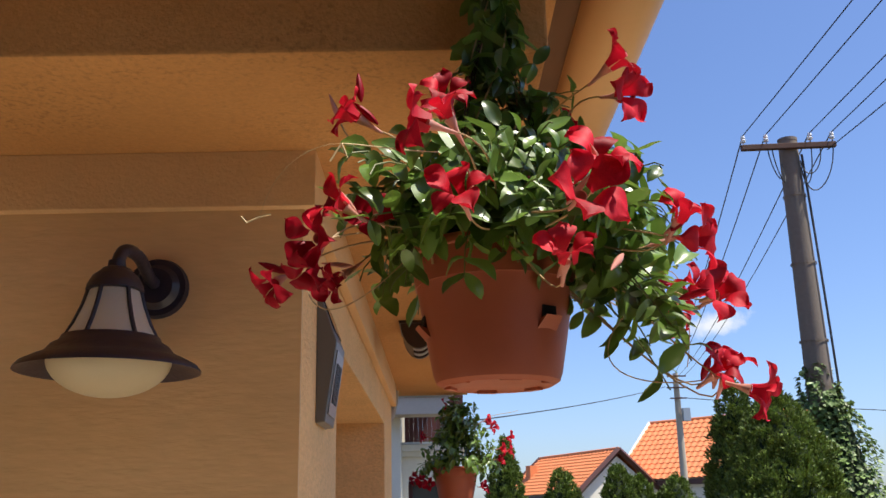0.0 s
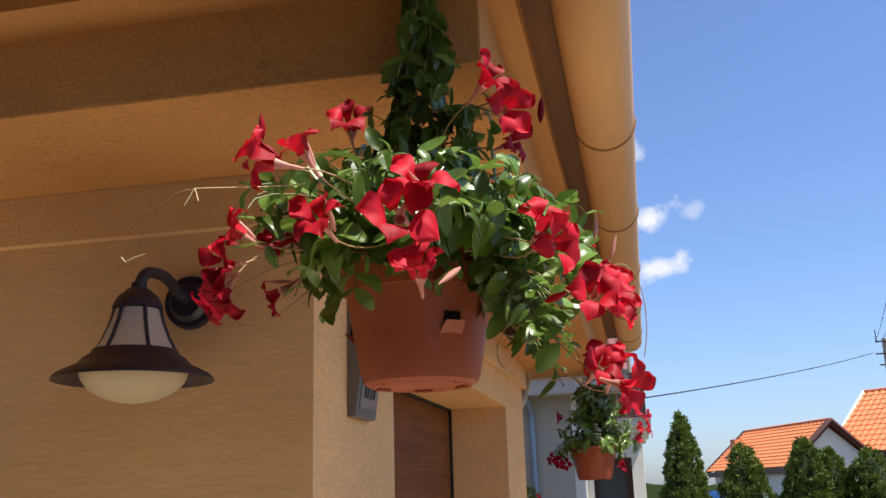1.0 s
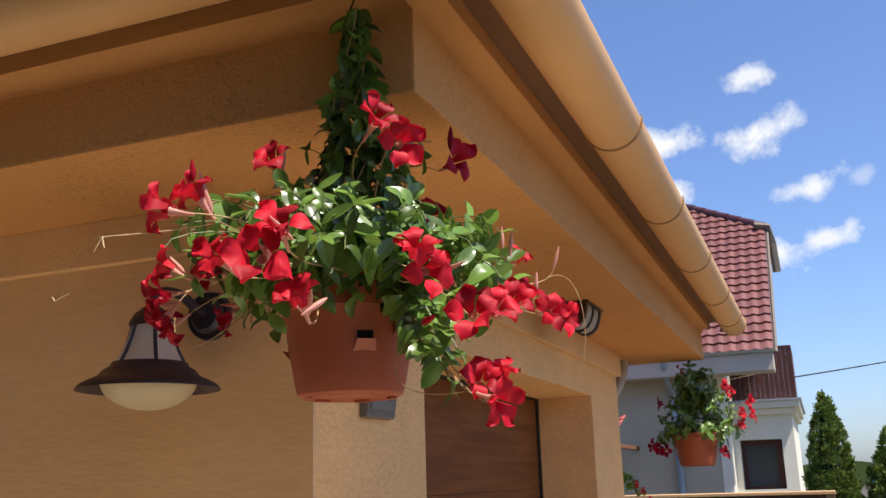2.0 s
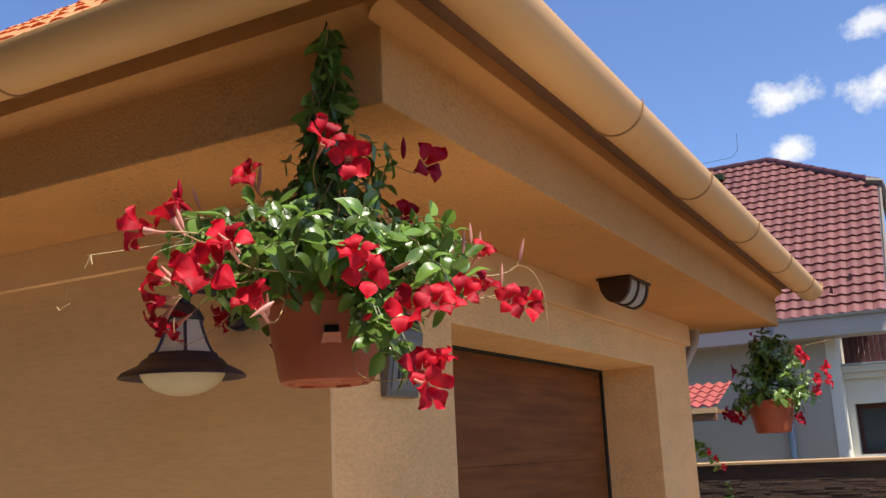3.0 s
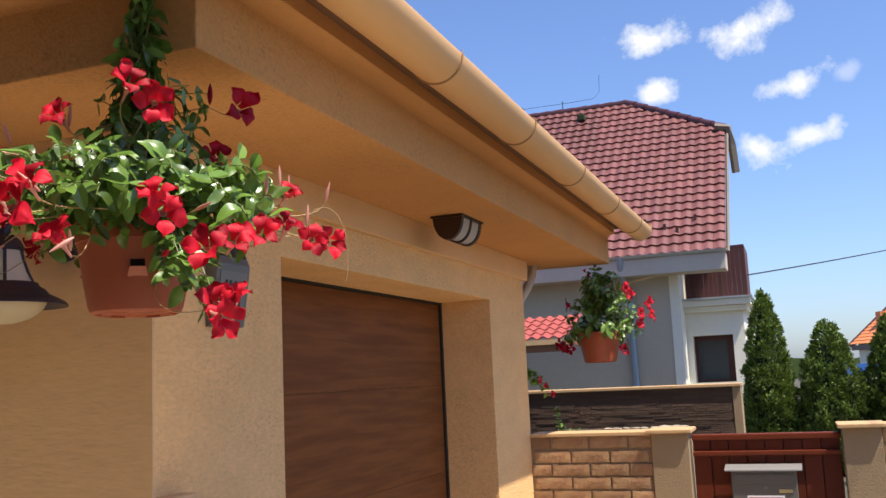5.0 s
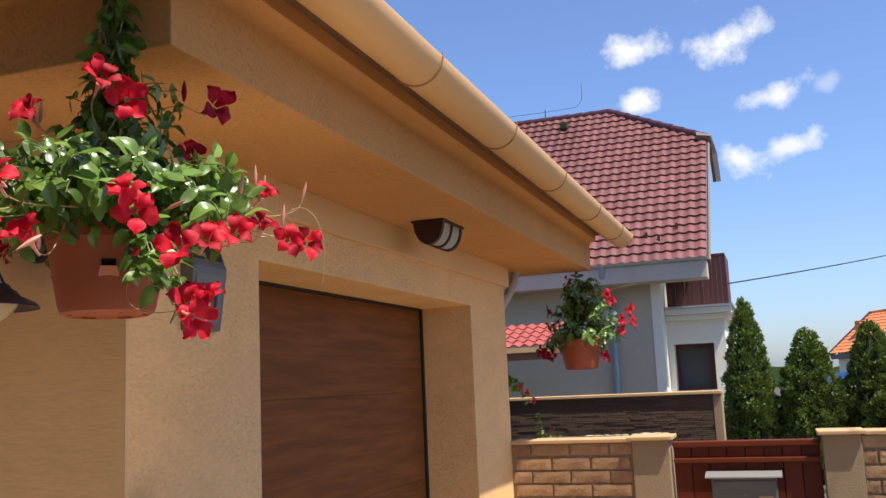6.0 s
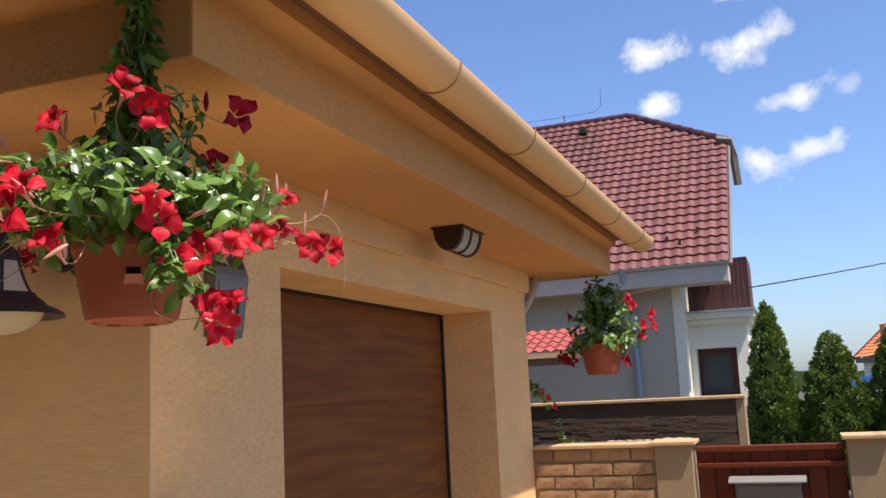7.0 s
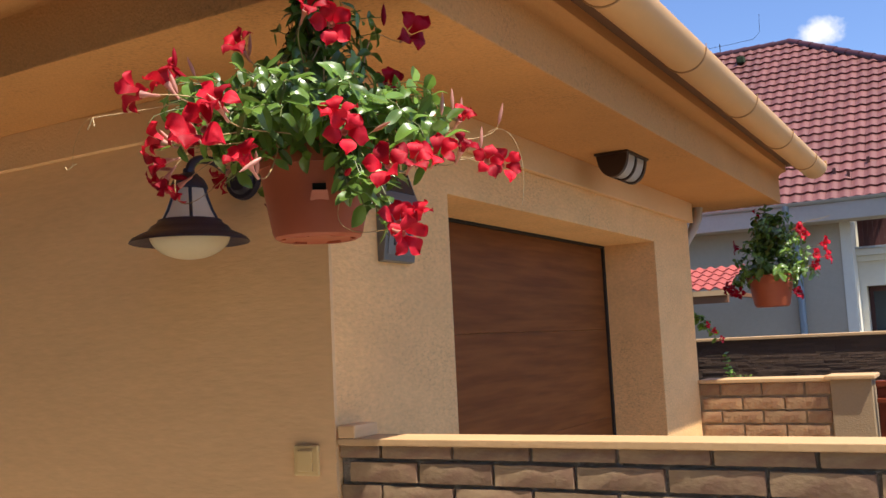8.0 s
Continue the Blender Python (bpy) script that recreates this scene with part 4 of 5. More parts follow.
            pts = [c + turn @ (Matrix.Rotation(1.57 * (i % 2), 3, "Z") @ Vector((0.0042 * math.cos(t), 0, 0.0092 * math.sin(t)))) for t in np.linspace(0, 2 * math.pi, 9)]
            tube(b, pts, 0.0010, 4)
        part("chain", b, "chain", pot, "thin brown chain")
    part("hook", tube(bmesh.new(), [knot, knot + Vector((0, 0, 0.06)), Vector(hook) - Vector((0.012, 0, 0.03)), Vector(hook) - Vector((0, 0, 0.008)), Vector(hook)], 0.0022, 6), "chain", pot, "wire hook", True)
    return pot


# first pot, under the corner of the eave
P1 = Vector((0.120, 1.552, 1.812))
flower_pot(P1, (0.128, 1.560, TOP + 0.006), -50.0, "terracotta-coloured hanging pot with planting pockets under the eave corner")
plant = Plant("red_trumpet_climber", P1 + Vector((0, 0, 0.20)), "red-flowering glossy climber spilling from the terracotta hanging pot", 11, 300)
MID = P1 + Vector((0, 0, 0.20))
# each flower: place, the way that it faces, size, 1 if darkened for shade
BLOOMS = [((0.300, 1.312, 2.262), (0.7, -0.4, 0.55), 0.036, 0), ((0.322, 1.356, 2.222), (0.55, -0.7, -0.25), 0.036, 0), ((0.285, 1.745, 2.315), (0.9, -0.35, 0.1), 0.040, 1), ((0.044, 1.381, 2.248), (0.1, -0.8, 0.5), 0.036, 0),
          ((-0.003, 1.123, 2.085), (-0.85, -0.35, 0.15), 0.034, 0), ((0.035, 1.165, 2.125), (-0.45, -0.35, 0.8), 0.033, 0), ((-0.102, 1.322, 2.188), (-0.8, -0.3, 0.45), 0.034, 0),
          ((0.203, 1.094, 1.982), (0.25, -1.0, 0.12), 0.042, 0), ((0.228, 1.110, 2.035), (0.15, -0.75, 0.6), 0.038, 0), ((0.194, 1.224, 1.947), (0.05, -0.75, 0.65), 0.038, 0),
          ((-0.118, 1.285, 2.040), (-0.75, -0.5, 0.4), 0.035, 0), ((-0.153, 1.322, 1.995), (-0.4, -0.75, -0.2), 0.036, 1), ((-0.160, 1.345, 1.945), (-0.3, -0.4, -0.7), 0.034, 1), ((-0.235, 1.450, 1.955), (-0.6, -0.4, -0.5), 0.033, 1),
          ((-0.070, 1.360, 2.045), (-0.35, -0.9, 0.15), 0.033, 1), ((0.052, 1.195, 2.025), (-0.3, -0.75, 0.5), 0.036, 0), ((-0.140, 1.512, 1.978), (-0.6, -0.3, -0.5), 0.026, 1),
          ((0.370, 1.292, 2.022), (0.35, -0.6, 0.7), 0.034, 0), ((0.396, 1.292, 1.975), (0.75, -0.55, -0.2), 0.036, 0), ((0.434, 1.362, 1.918), (0.3, -0.9, 0.05), 0.036, 0), ((0.462, 1.425, 1.938), (0.65, -0.55, 0.4), 0.033, 0),
          ((0.455, 1.540, 1.968), (0.7, -0.55, 0.45), 0.034, 0), ((0.440, 1.680, 2.010), (0.6, -0.4, 0.6), 0.031, 1), ((0.472, 1.735, 1.975), (0.7, -0.7, -0.1), 0.033, 0), ((0.470, 1.835, 1.980), (0.85, -0.45, -0.1), 0.034, 0),
          ((0.436, 1.397, 1.815), (0.5, -0.75, 0.4), 0.034, 0), ((0.455, 1.435, 1.830), (0.3, -0.3, 0.85), 0.030, 0), ((0.478, 1.362, 1.770), (0.85, -0.4, -0.35), 0.033, 0), ((0.220, 1.720, 2.205), (0.75, -0.6, 0.2), 0.030, 1), ((0.400, 1.760, 2.100), (0.5, -0.3, 0.3), 0.024, 0)]
rnd = random.Random(3)
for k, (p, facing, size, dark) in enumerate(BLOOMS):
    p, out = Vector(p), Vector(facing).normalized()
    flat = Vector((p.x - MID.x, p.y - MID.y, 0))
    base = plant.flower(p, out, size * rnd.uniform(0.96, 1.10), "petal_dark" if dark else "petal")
    high = p.z > 2.18 and p.y > 1.6
    start = MID + flat.normalized() * rnd.uniform(0.03, 0.11) + Vector((rnd.uniform(-0.03, 0.03), rnd.uniform(-0.03, 0.03), 0.10 if high else -0.02))
    rise = max(0.10, p.z - MID.z + 0.05)
    ctrl1 = start + flat * 0.10 + Vector((0, 0, rise * 0.85))
    ctrl2 = base - out * 0.09 + Vector((0, 0, 0.015))
    reach = flat.length
    plant.shoot(curve_points(start, ctrl1, ctrl2, base, 14), 0.0022, 0.16, 0.60 if reach > 0.3 else 0.72, 0.046, 0.052, 0.16, bark="stem")
    for j in range(rnd.choice((0, 1, 1, 2))):
        plant.bud(base + Vector((rnd.uniform(-0.015, 0.015), rnd.uniform(-0.015, 0.015), 0.004)), out + Vector((rnd.uniform(-0.8, 0.8), rnd.uniform(-0.5, 0.5), rnd.uniform(0.1, 1.1))), rnd.random() < 0.6)
# leafy crown over the pot
for k in range(46):
    a = rnd.uniform(0, 2 * math.pi) if k % 3 else rnd.uniform(-1.9, 0.3)
    r = rnd.uniform(0.12, 0.27)
    start = MID + Vector((math.cos(a), math.sin(a), 0)) * rnd.uniform(0.02, 0.10)
    end = MID + Vector((math.cos(a) * r, math.sin(a) * r, rnd.uniform(-0.04, 0.085)))
    plant.shoot(curve_points(start, start + Vector((0, 0, 0.10)), end + Vector((0, 0, 0.06)), end, 9), 0.0020, 0.22, 1.0, 0.030, 0.058, 0.30)
for k in range(26):
    a = rnd.uniform(-2.6, 0.9)
    r = rnd.uniform(0.16, 0.33)
    start = MID + Vector((math.cos(a), math.sin(a), 0)) * 0.08
    end = MID + Vector((math.cos(a) * r + 0.02, math.sin(a) * r, rnd.uniform(0.0, 0.09)))
    plant.shoot(curve_points(start, start + Vector((0, 0, 0.07)), end + Vector((0, 0, 0.03)), end, 8), 0.0018, 0.3, 1.0, 0.030, 0.060, 0.3, 0.8)
# leaves drooping over the rim
for k in range(13):
    a = 2 * math.pi * k / 13 + rnd.uniform(-0.1, 0.1)
    start = MID + Vector((math.cos(a), math.sin(a), 0)) * 0.09
    end = MID + Vector((math.cos(a), math.sin(a), 0)) * rnd.uniform(0.17, 0.22) + Vector((0, 0, rnd.uniform(-0.09, -0.02)))
    plant.shoot(curve_points(start, start + Vector((0, 0, 0.09)), end + Vector((0, 0, 0.09)), end, 8), 0.0018, 0.35, 1.0, 0.034, 0.056, 0.12, 0.5, 0.35)
# sunny shoots spreading to both sides
for end in ((-0.10, 1.30, 2.10), (-0.06, 1.22, 2.05), (0.02, 1.20, 2.10), (0.10, 1.22, 2.08), (0.30, 1.22, 2.06), (0.36, 1.36, 2.08), (0.40, 1.48, 2.05), (0.42, 1.58, 2.10), (0.38, 1.66, 2.10), (0.44, 1.50, 2.00), (-0.14, 1.40, 2.06), (0.26, 1.26, 2.02), (0.33, 1.42, 2.12), (0.38, 1.66, 2.14), (0.34, 1.74, 2.12), (0.24, 1.18, 2.0)):
    end = Vector(end)
    start = MID + (end - MID) * 0.2
    plant.shoot(curve_points(start, start + Vector((0, 0, 0.12)), end + Vector((0, 0, 0.05)), end, 9), 0.0020, 0.3, 1.0, 0.033, 0.060, 0.28)
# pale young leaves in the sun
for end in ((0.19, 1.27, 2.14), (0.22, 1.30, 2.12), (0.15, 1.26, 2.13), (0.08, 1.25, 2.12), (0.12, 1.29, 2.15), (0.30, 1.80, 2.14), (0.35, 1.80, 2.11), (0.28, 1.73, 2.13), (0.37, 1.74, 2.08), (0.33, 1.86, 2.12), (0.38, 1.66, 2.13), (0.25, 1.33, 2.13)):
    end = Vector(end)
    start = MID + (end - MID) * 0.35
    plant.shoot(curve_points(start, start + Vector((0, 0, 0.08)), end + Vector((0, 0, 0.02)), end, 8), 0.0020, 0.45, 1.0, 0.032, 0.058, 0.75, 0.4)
# a long leafy shoot leaning out over the wall, and bare hanging loops
for end, n in (((0.34, 1.50, 1.94), 0.038), ((0.40, 1.56, 1.95), 0.040), ((0.40, 1.62, 2.05), 0.034), ((0.36, 1.70, 2.04), 0.034), ((0.42, 1.54, 2.00), 0.038), ((0.35, 1.48, 1.86), 0.042), ((0.36, 1.40, 1.90), 0.042), ((0.40, 1.44, 1.83), 0.044), ((0.37, 1.46, 1.79), 0.046), ((0.36, 1.38, 1.91), 0.036), ((0.35, 1.36, 1.87), 0.036), ((0.375, 1.37, 1.84), 0.036), ((0.33, 1.38, 1.91), 0.036), ((0.39, 1.40, 1.88), 0.036)):
    end = Vector(end)
    start = MID + (end - MID) * 0.25
    plant.shoot(curve_points(start, start + Vector((0.05, 0, 0.10)), end + Vector((-0.03, 0, 0.07)), end, 10), 0.0022, 0.2, 1.0, n, 0.056, 0.25)
for pts in ([(-0.02, 1.46, 2.0), (-0.10, 1.40, 1.90), (-0.16, 1.38, 1.87), (-0.17, 1.40, 1.97)], 
            [(0.305, 1.42, 1.90), (0.235, 1.42, 1.83), (0.285, 1.42, 1.785), (0.405, 1.41, 1.797)],
            [(0.45, 1.78, 2.05), (0.50, 1.82, 2.09), (0.525, 1.84, 1.98), (0.500, 1.84, 1.88)]):
    part("stem", tube(bmesh.new(), curve_points(*pts, 16), 0.0010, 5), "stem", plant.root, smooth=True)
# twiners climbing the chains to the eave, in its shade; their leaves hang round the chain with their faces outwards
for k in range(4):
    a = 1.57 * k + 0.4
    pts = []
    for i in range(22):
        s = i / 21
        r = 0.055 * (1 - s) + 0.016
        pts.append(Vector((0.122 + 0.006 * s + r * math.cos(a + 5.5 * s), 1.552 + r * math.sin(a + 5.5 * s), 2.02 + (0.60 if k < 3 else 0.42) * s)))
    part("stem", tube(bmesh.new(), pts, 0.0022, 5, 0.55), "stem", plant.root, smooth=True)
    for i in range(2, 22):
        for j in range(2 if i < 13 else 4):
            a2 = rnd.uniform(0, 6.28)
            ray = Vector((math.cos(a2), math.sin(a2), 0))
            at = pts[i].lerp(pts[i - 1], rnd.random())
            plant.leaf(at, ray * rnd.uniform(0.35, 1.0) + Vector((0, 0, rnd.uniform(-1.0, 0.15))), ray + Vector((rnd.uniform(-0.5, 0.5), rnd.uniform(-0.5, 0.5), rnd.uniform(0.2, 0.9))), rnd.uniform(0.040, 0.064))
# leafy side shoots low on the chains, most of them leaning out to the open side
for k in range(32):
    a = rnd.uniform(0, 6.28) if k % 2 else rnd.uniform(-0.9, 1.1)
    far_out = rnd.uniform(0.08, 0.17)
    start = Vector((0.124, 1.552, 2.08 + 0.0075 * k))
    end = start + Vector((math.cos(a) * far_out, math.sin(a) * far_out, rnd.uniform(-0.02, 0.09)))
    plant.shoot(curve_points(start, start.lerp(end, 0.3) + Vector((0, 0, 0.03)), start.lerp(end, 0.7) + Vector((0, 0, 0.02)), end, 7), 0.0018, 0.3, 1.0, 0.036, 0.056, 0.0, 0.2, 0.5)
for p, way in (((0.36, 1.78, 2.12), (0, 0, 1)), ((0.37, 1.8, 2.1), (0.15, -0.1, 1)), ((0.42, 1.8, 2.02), (0.1, 0, 1)), ((0.35, 1.45, 2.01), (0.9, -0.2, 0.2)), ((-0.12, 1.42, 2.21), (-0.3, -0.1, 0.8)), ((0.45, 1.84, 2.08), (0.3, 0, 1))):
    p, way = Vector(p), Vector(way).normalized()
    plant.bud(p, way, True)
    part("stem", tube(bmesh.new(), curve_points(p, p - way * 0.03, p - way * 0.04 + (MID - p) * 0.12, p + (MID - p) * 0.42, 8), 0.0014, 5), "stem", plant.root, smooth=True)
plant.bud((0.355, 1.50, 2.25), (0.1, -0.1, 1))
plant.bud((0.43, 1.60, 2.06), (0.1, 0, 1), True)
plant.bud((-0.08, 1.32, 2.20), (-0.1, 0, 1))
plant.bud((0.36, 1.33, 1.90), (0.6, -0.5, 0.1))
plant.bud((0.26, 1.20, 1.93), (-0.4, -0.6, -0.5), True)
plant.done()
twig = bmesh.new()
tube(twig, curve_points((0.03, 1.22, 2.08), (0.0, 1.17, 2.06), (-0.05, 1.12, 2.05), (-0.085, 1.10, 2.045), 10), 0.0009, 5)
tube(twig, [(-0.085, 1.10, 2.045), (-0.098, 1.098, 2.022)], 0.0012, 5)
tube(twig, [(-0.085, 1.10, 2.045), (-0.078, 1.098, 2.026)], 0.0012, 5)
tube(twig, curve_points((-0.085, 1.10, 2.045), (-0.13, 1.11, 2.05), (-0.17, 1.12, 2.02), (-0.185, 1.13, 1.965), 10), 0.0004, 4)
tube(twig, [(-0.185, 1.13, 1.965), (-0.200, 1.13, 1.958), (-0.207, 1.13, 1.966)], 0.0011, 5)
tube(twig, [(-0.185, 1.13, 1.965), (-0.172, 1.13, 1.968)], 0.0010, 5)
part("dry_twig", twig, "dry", plant.root, "pale dry twig with seed tufts")

# second pot, at the far end of the eave
P2 = Vector((0.140, 6.72, 1.708))
SHIFT = Vector((-0.025, 0.12, -0.005))
flower_pot(P2, (0.140, 6.72, SOFFIT), -70, "terracotta-coloured hanging pot under the far end of the eave", 0, 1.16)
far = Plant("red_trumpet_climber", P2 + Vector((0, 0, 0.20)), "dark bushy climber with few red flowers in the far pot", 23, 220)
MID2 = P2 + Vector((0, 0, 0.21))
# shaded flowers take petal_dark, their shade put into the red
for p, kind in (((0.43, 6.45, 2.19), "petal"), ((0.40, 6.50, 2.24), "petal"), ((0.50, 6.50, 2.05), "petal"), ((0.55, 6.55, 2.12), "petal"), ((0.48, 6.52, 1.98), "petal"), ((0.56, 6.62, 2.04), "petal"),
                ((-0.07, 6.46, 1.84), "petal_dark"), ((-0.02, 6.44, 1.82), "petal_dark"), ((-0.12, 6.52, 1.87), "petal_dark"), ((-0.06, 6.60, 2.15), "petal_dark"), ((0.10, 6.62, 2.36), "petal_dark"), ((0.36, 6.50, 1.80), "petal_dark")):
    p = Vector(p) + SHIFT
    flat = Vector((p.x - MID2.x, p.y - MID2.y, 0))
    out = flat.normalized() + Vector((0.1, -0.3, 0.1))
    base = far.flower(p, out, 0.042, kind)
    start = MID2 + flat.normalized() * 0.08
    far.shoot(curve_points(start, start + Vector((0, 0, 0.16)), base - out * 0.06, base, 10), 0.002, 0.15, 0.85, 0.034, 0.056, 0.15)
for k in range(84):
    a, h = rnd.uniform(0, 6.28), rnd.uniform(0, 1)
    r = (0.29 - 0.16 * h) * rnd.uniform(0.5, 1.1)
    start = MID2 + Vector((math.cos(a) * 0.05, math.sin(a) * 0.05, 0.30 * h))
    end = MID2 + Vector((math.cos(a) * r + 0.03, math.sin(a) * r, 0.40 * h + rnd.uniform(-0.04, 0.06)))
    # more of the paler leaves on the +x side
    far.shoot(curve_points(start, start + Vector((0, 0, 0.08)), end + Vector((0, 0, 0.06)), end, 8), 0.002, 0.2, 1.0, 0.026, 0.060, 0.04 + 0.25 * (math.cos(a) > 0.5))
for k in range(16):
    a = 2 * math.pi * k / 16 + rnd.uniform(-0.12, 0.12)
    start = MID2 + Vector((math.cos(a), math.sin(a), 0)) * 0.11
    end = MID2 + Vector((math.cos(a), math.sin(a), 0)) * rnd.uniform(0.19, 0.27) + Vector((0, 0, rnd.uniform(-0.04, 0.05)))
    far.shoot(curve_points(start, start + Vector((0, 0, 0.09)), end + Vector((0, 0, 0.09)), end, 8), 0.002, 0.3, 1.0, 0.030, 0.070, 0.1, 0.4, 0.3)
for k in range(3):
    far.shoot([Vector((0.140 + 0.03 * math.cos(k * 2 + 4 * s), 6.72 + 0.03 * math.sin(k * 2 + 4 * s), 1.95 + 0.46 * s)) for s in np.linspace(0, 1, 14)], 0.002, 0.1, 1.0, 0.028, 0.050, 0.0, 0.2)
part("stem", tube(bmesh.new(), curve_points((0.28, 6.67, 2.20), (0.40, 6.62, 2.30), (0.48, 6.62, 2.27), (0.58, 6.62, 2.30), 14), 0.0018, 5), "dry", far.root, smooth=True)
far.done()

# wall planter behind the far corner, with a drooping sprig
wp = thing("wall_planter", (-0.36, FAR, 1.62), "small terracotta wall planter at the far corner of the house", "flower pot")
part("body", lathe(bmesh.new(), [(0.0, 0.0), (0.050, 0.0), (0.068, 0.11), (0.072, 0.112), (0.072, 0.125), (0.060, 0.12), (0.0, 0.11)], (-0.370, FAR + 0.078, 1.52), 28), "terracotta", wp, smooth=True)
part("bracket", boxed(-0.38, -0.36, FAR, FAR + 0.08, 1.508, 1.5195), "chain", wp, "dark wall bracket")
sprig = Plant("trailing_sprig", (-0.36, FAR + 0.08, 1.64), "red-flowering sprig drooping from the small wall planter", 31, 80)
for p in ((-0.17, 6.28, 1.56), (-0.13, 6.31, 1.50), (-0.21, 6.28, 1.60)):
    p = Vector(p)
    base = sprig.flower(p, Vector((1, -0.6, 0.2)), 0.022, "petal")
    sprig.shoot(curve_points((-0.36, FAR + 0.08, 1.63), (-0.33, FAR + 0.08, 1.74), p + Vector((-0.05, 0, 0.06)), base, 9), 0.0018, 0.2, 0.95, 0.022, 0.06, 0.7)
sprig.done()

# weed on the fence coping
weed = Plant("weed", (-0.145, FY + 0.30, 1.16), "thin green weed growing behind the fence coping", 41, 40)
weed.shoot([Vector((-0.145 + 0.006 * math.sin(4 * s), FY + 0.30, 1.16 + 0.24 * s)) for s in np.linspace(0, 1, 10)], 0.0022, 0.2, 1.0, 0.018, 0.046, 1.0)
weed.shoot(curve_points((-0.145, FY + 0.30, 1.17), (-0.12, FY + 0.29, 1.27), (-0.03, FY + 0.28, 1.27), (0.03, FY + 0.28, 1.22), 10), 0.0014, 0.3, 1.0, 0.03, 0.035, 0.9)
weed.done()
weed.root["category"], weed.root["group"] = "weed", "weeds"

# ---- far downpipe of the house ----
dp = thing("downpipe", (-0.22, FAR + 0.09, 0), "grey downpipe behind the house's far corner", "downpipe")
part("pipe", tube(bmesh.new(), [(-0.275, FAR + 0.30, SOFFIT), (-0.278, FAR + 0.27, 2.36), (-0.295, FAR + 0.17, 2.26), (-0.325, FAR + 0.075, 2.17), (-0.345, FAR + 0.06, 2.06), (-0.345, FAR + 0.06, 0)], 0.034, 12), "soffit_grey", dp, smooth=True)


# ---- conifers ----
def sprays(b, spots, rnd, size, blades=3):
    """Small bent sprays of foliage at (place, outward) spots."""
    for p, out in spots:
        for k in range(blades):
            d = (out + Vector((rnd.gauss(0, 0.55), rnd.gauss(0, 0.55), rnd.gauss(0.75, 0.45)))).normalized()
            s = d.orthogonal().normalized()
            s.rotate(Matrix.Rotation(rnd.uniform(0, 6.28), 3, d))
            length, w = size * rnd.uniform(0.7, 1.5), size * rnd.uniform(0.15, 0.27)
            q = p + Vector((rnd.gauss(0, 0.3), rnd.gauss(0, 0.3), rnd.gauss(0, 0.3))) * size
            tip = q + d * length + Vector((0, 0, -0.12 * length))
            mid = q + d * length * 0.5
            v = [b.verts.new(c) for c in (q, mid + s * w, tip, mid - s * w)]
            b.faces.new(v)


def conifer_parts(name, h, r, seed, label, n=10500, power=1.7, size=0.050):
    rnd = random.Random(seed)
    tree = thing(name, (0, 0, 0), label, "conifer", "thuja hedge row")
    part("trunk", rod(bmesh.new(), (0, 0, -0.05), (0, 0, h * 0.8), 0.06, 0.012, 8), "bark", tree)

    def radius(s, a):
        lump = 1 + 0.26 * noise.noise(Vector((math.cos(a) * 1.6, math.sin(a) * 1.6, s * 5 + seed * 3.1))) + 0.20 * noise.noise(Vector((math.cos(a) * 4, math.sin(a) * 4, s * 13 + seed)))
        return r * (max(0.0, 1 - s ** power) ** 0.62) * lump * min(1, 0.72 + 1.3 * s)

    # near-black cone behind the sprays: the crown's inner shade as a shape
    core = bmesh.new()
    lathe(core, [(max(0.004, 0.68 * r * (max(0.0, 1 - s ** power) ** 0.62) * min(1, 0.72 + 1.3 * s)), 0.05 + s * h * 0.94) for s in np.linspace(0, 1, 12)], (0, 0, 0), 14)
    part("inner_crown", core, "thuja_core", tree, "dark core standing for inner shade", True)
    b = bmesh.new()
    spots = []
    for i in range(n * 2 // 5):
        s = 1 - math.sqrt(rnd.random()) if rnd.random() < 0.75 else rnd.random()
        a = rnd.uniform(0, 6.283)
        rr = radius(s, a) * rnd.uniform(0.78, 0.93)
        spots.append((Vector((rr * math.cos(a), rr * math.sin(a), 0.06 + s * h * 0.97)), Vector((math.cos(a), math.sin(a), 0.6))))
    clumps = n // 26
    for i in range(clumps):
        s = 1 - math.sqrt(rnd.random()) if rnd.random() < 0.7 else rnd.random()
        a = rnd.uniform(0, 6.283)
        rr = radius(s, a) * rnd.uniform(0.84, 0.98)
        c = Vector((rr * math.cos(a), rr * math.sin(a), 0.06 + s * h * 0.97))
        big = rnd.uniform(0.04, 0.07) * (1.1 - 0.45 * s) * (r / 0.46) ** 0.4
        lean = Vector((math.cos(a), math.sin(a), 0.9)).normalized()
        for j in range(26):
            d = Vector((rnd.gauss(0, 1), rnd.gauss(0, 1), rnd.gauss(0, 1))).normalized()
            d = (d + lean * 0.7).normalized()
            spots.append((c + Vector((d.x, d.y, d.z * 1.5)) * big * rnd.uniform(0.5, 1.0), (d + lean * 0.5).normalized()))
    for i in range(22):
        spots.append((Vector((rnd.gauss(0, 0.014), rnd.gauss(0, 0.014), h * rnd.uniform(0.90, 1.02))), Vector((0, 0, 1.5))))
    sprays(b, spots, rnd, size)
    part("crown", b, "thuja", tree, "dense sprays of green thuja foliage")
    return tree


first = conifer_parts("thuja", 2.72, 0.51, 1, "slender pointed green thuja behind the gate", power=1.15)
first.location = (1.06, 15.0, 0)
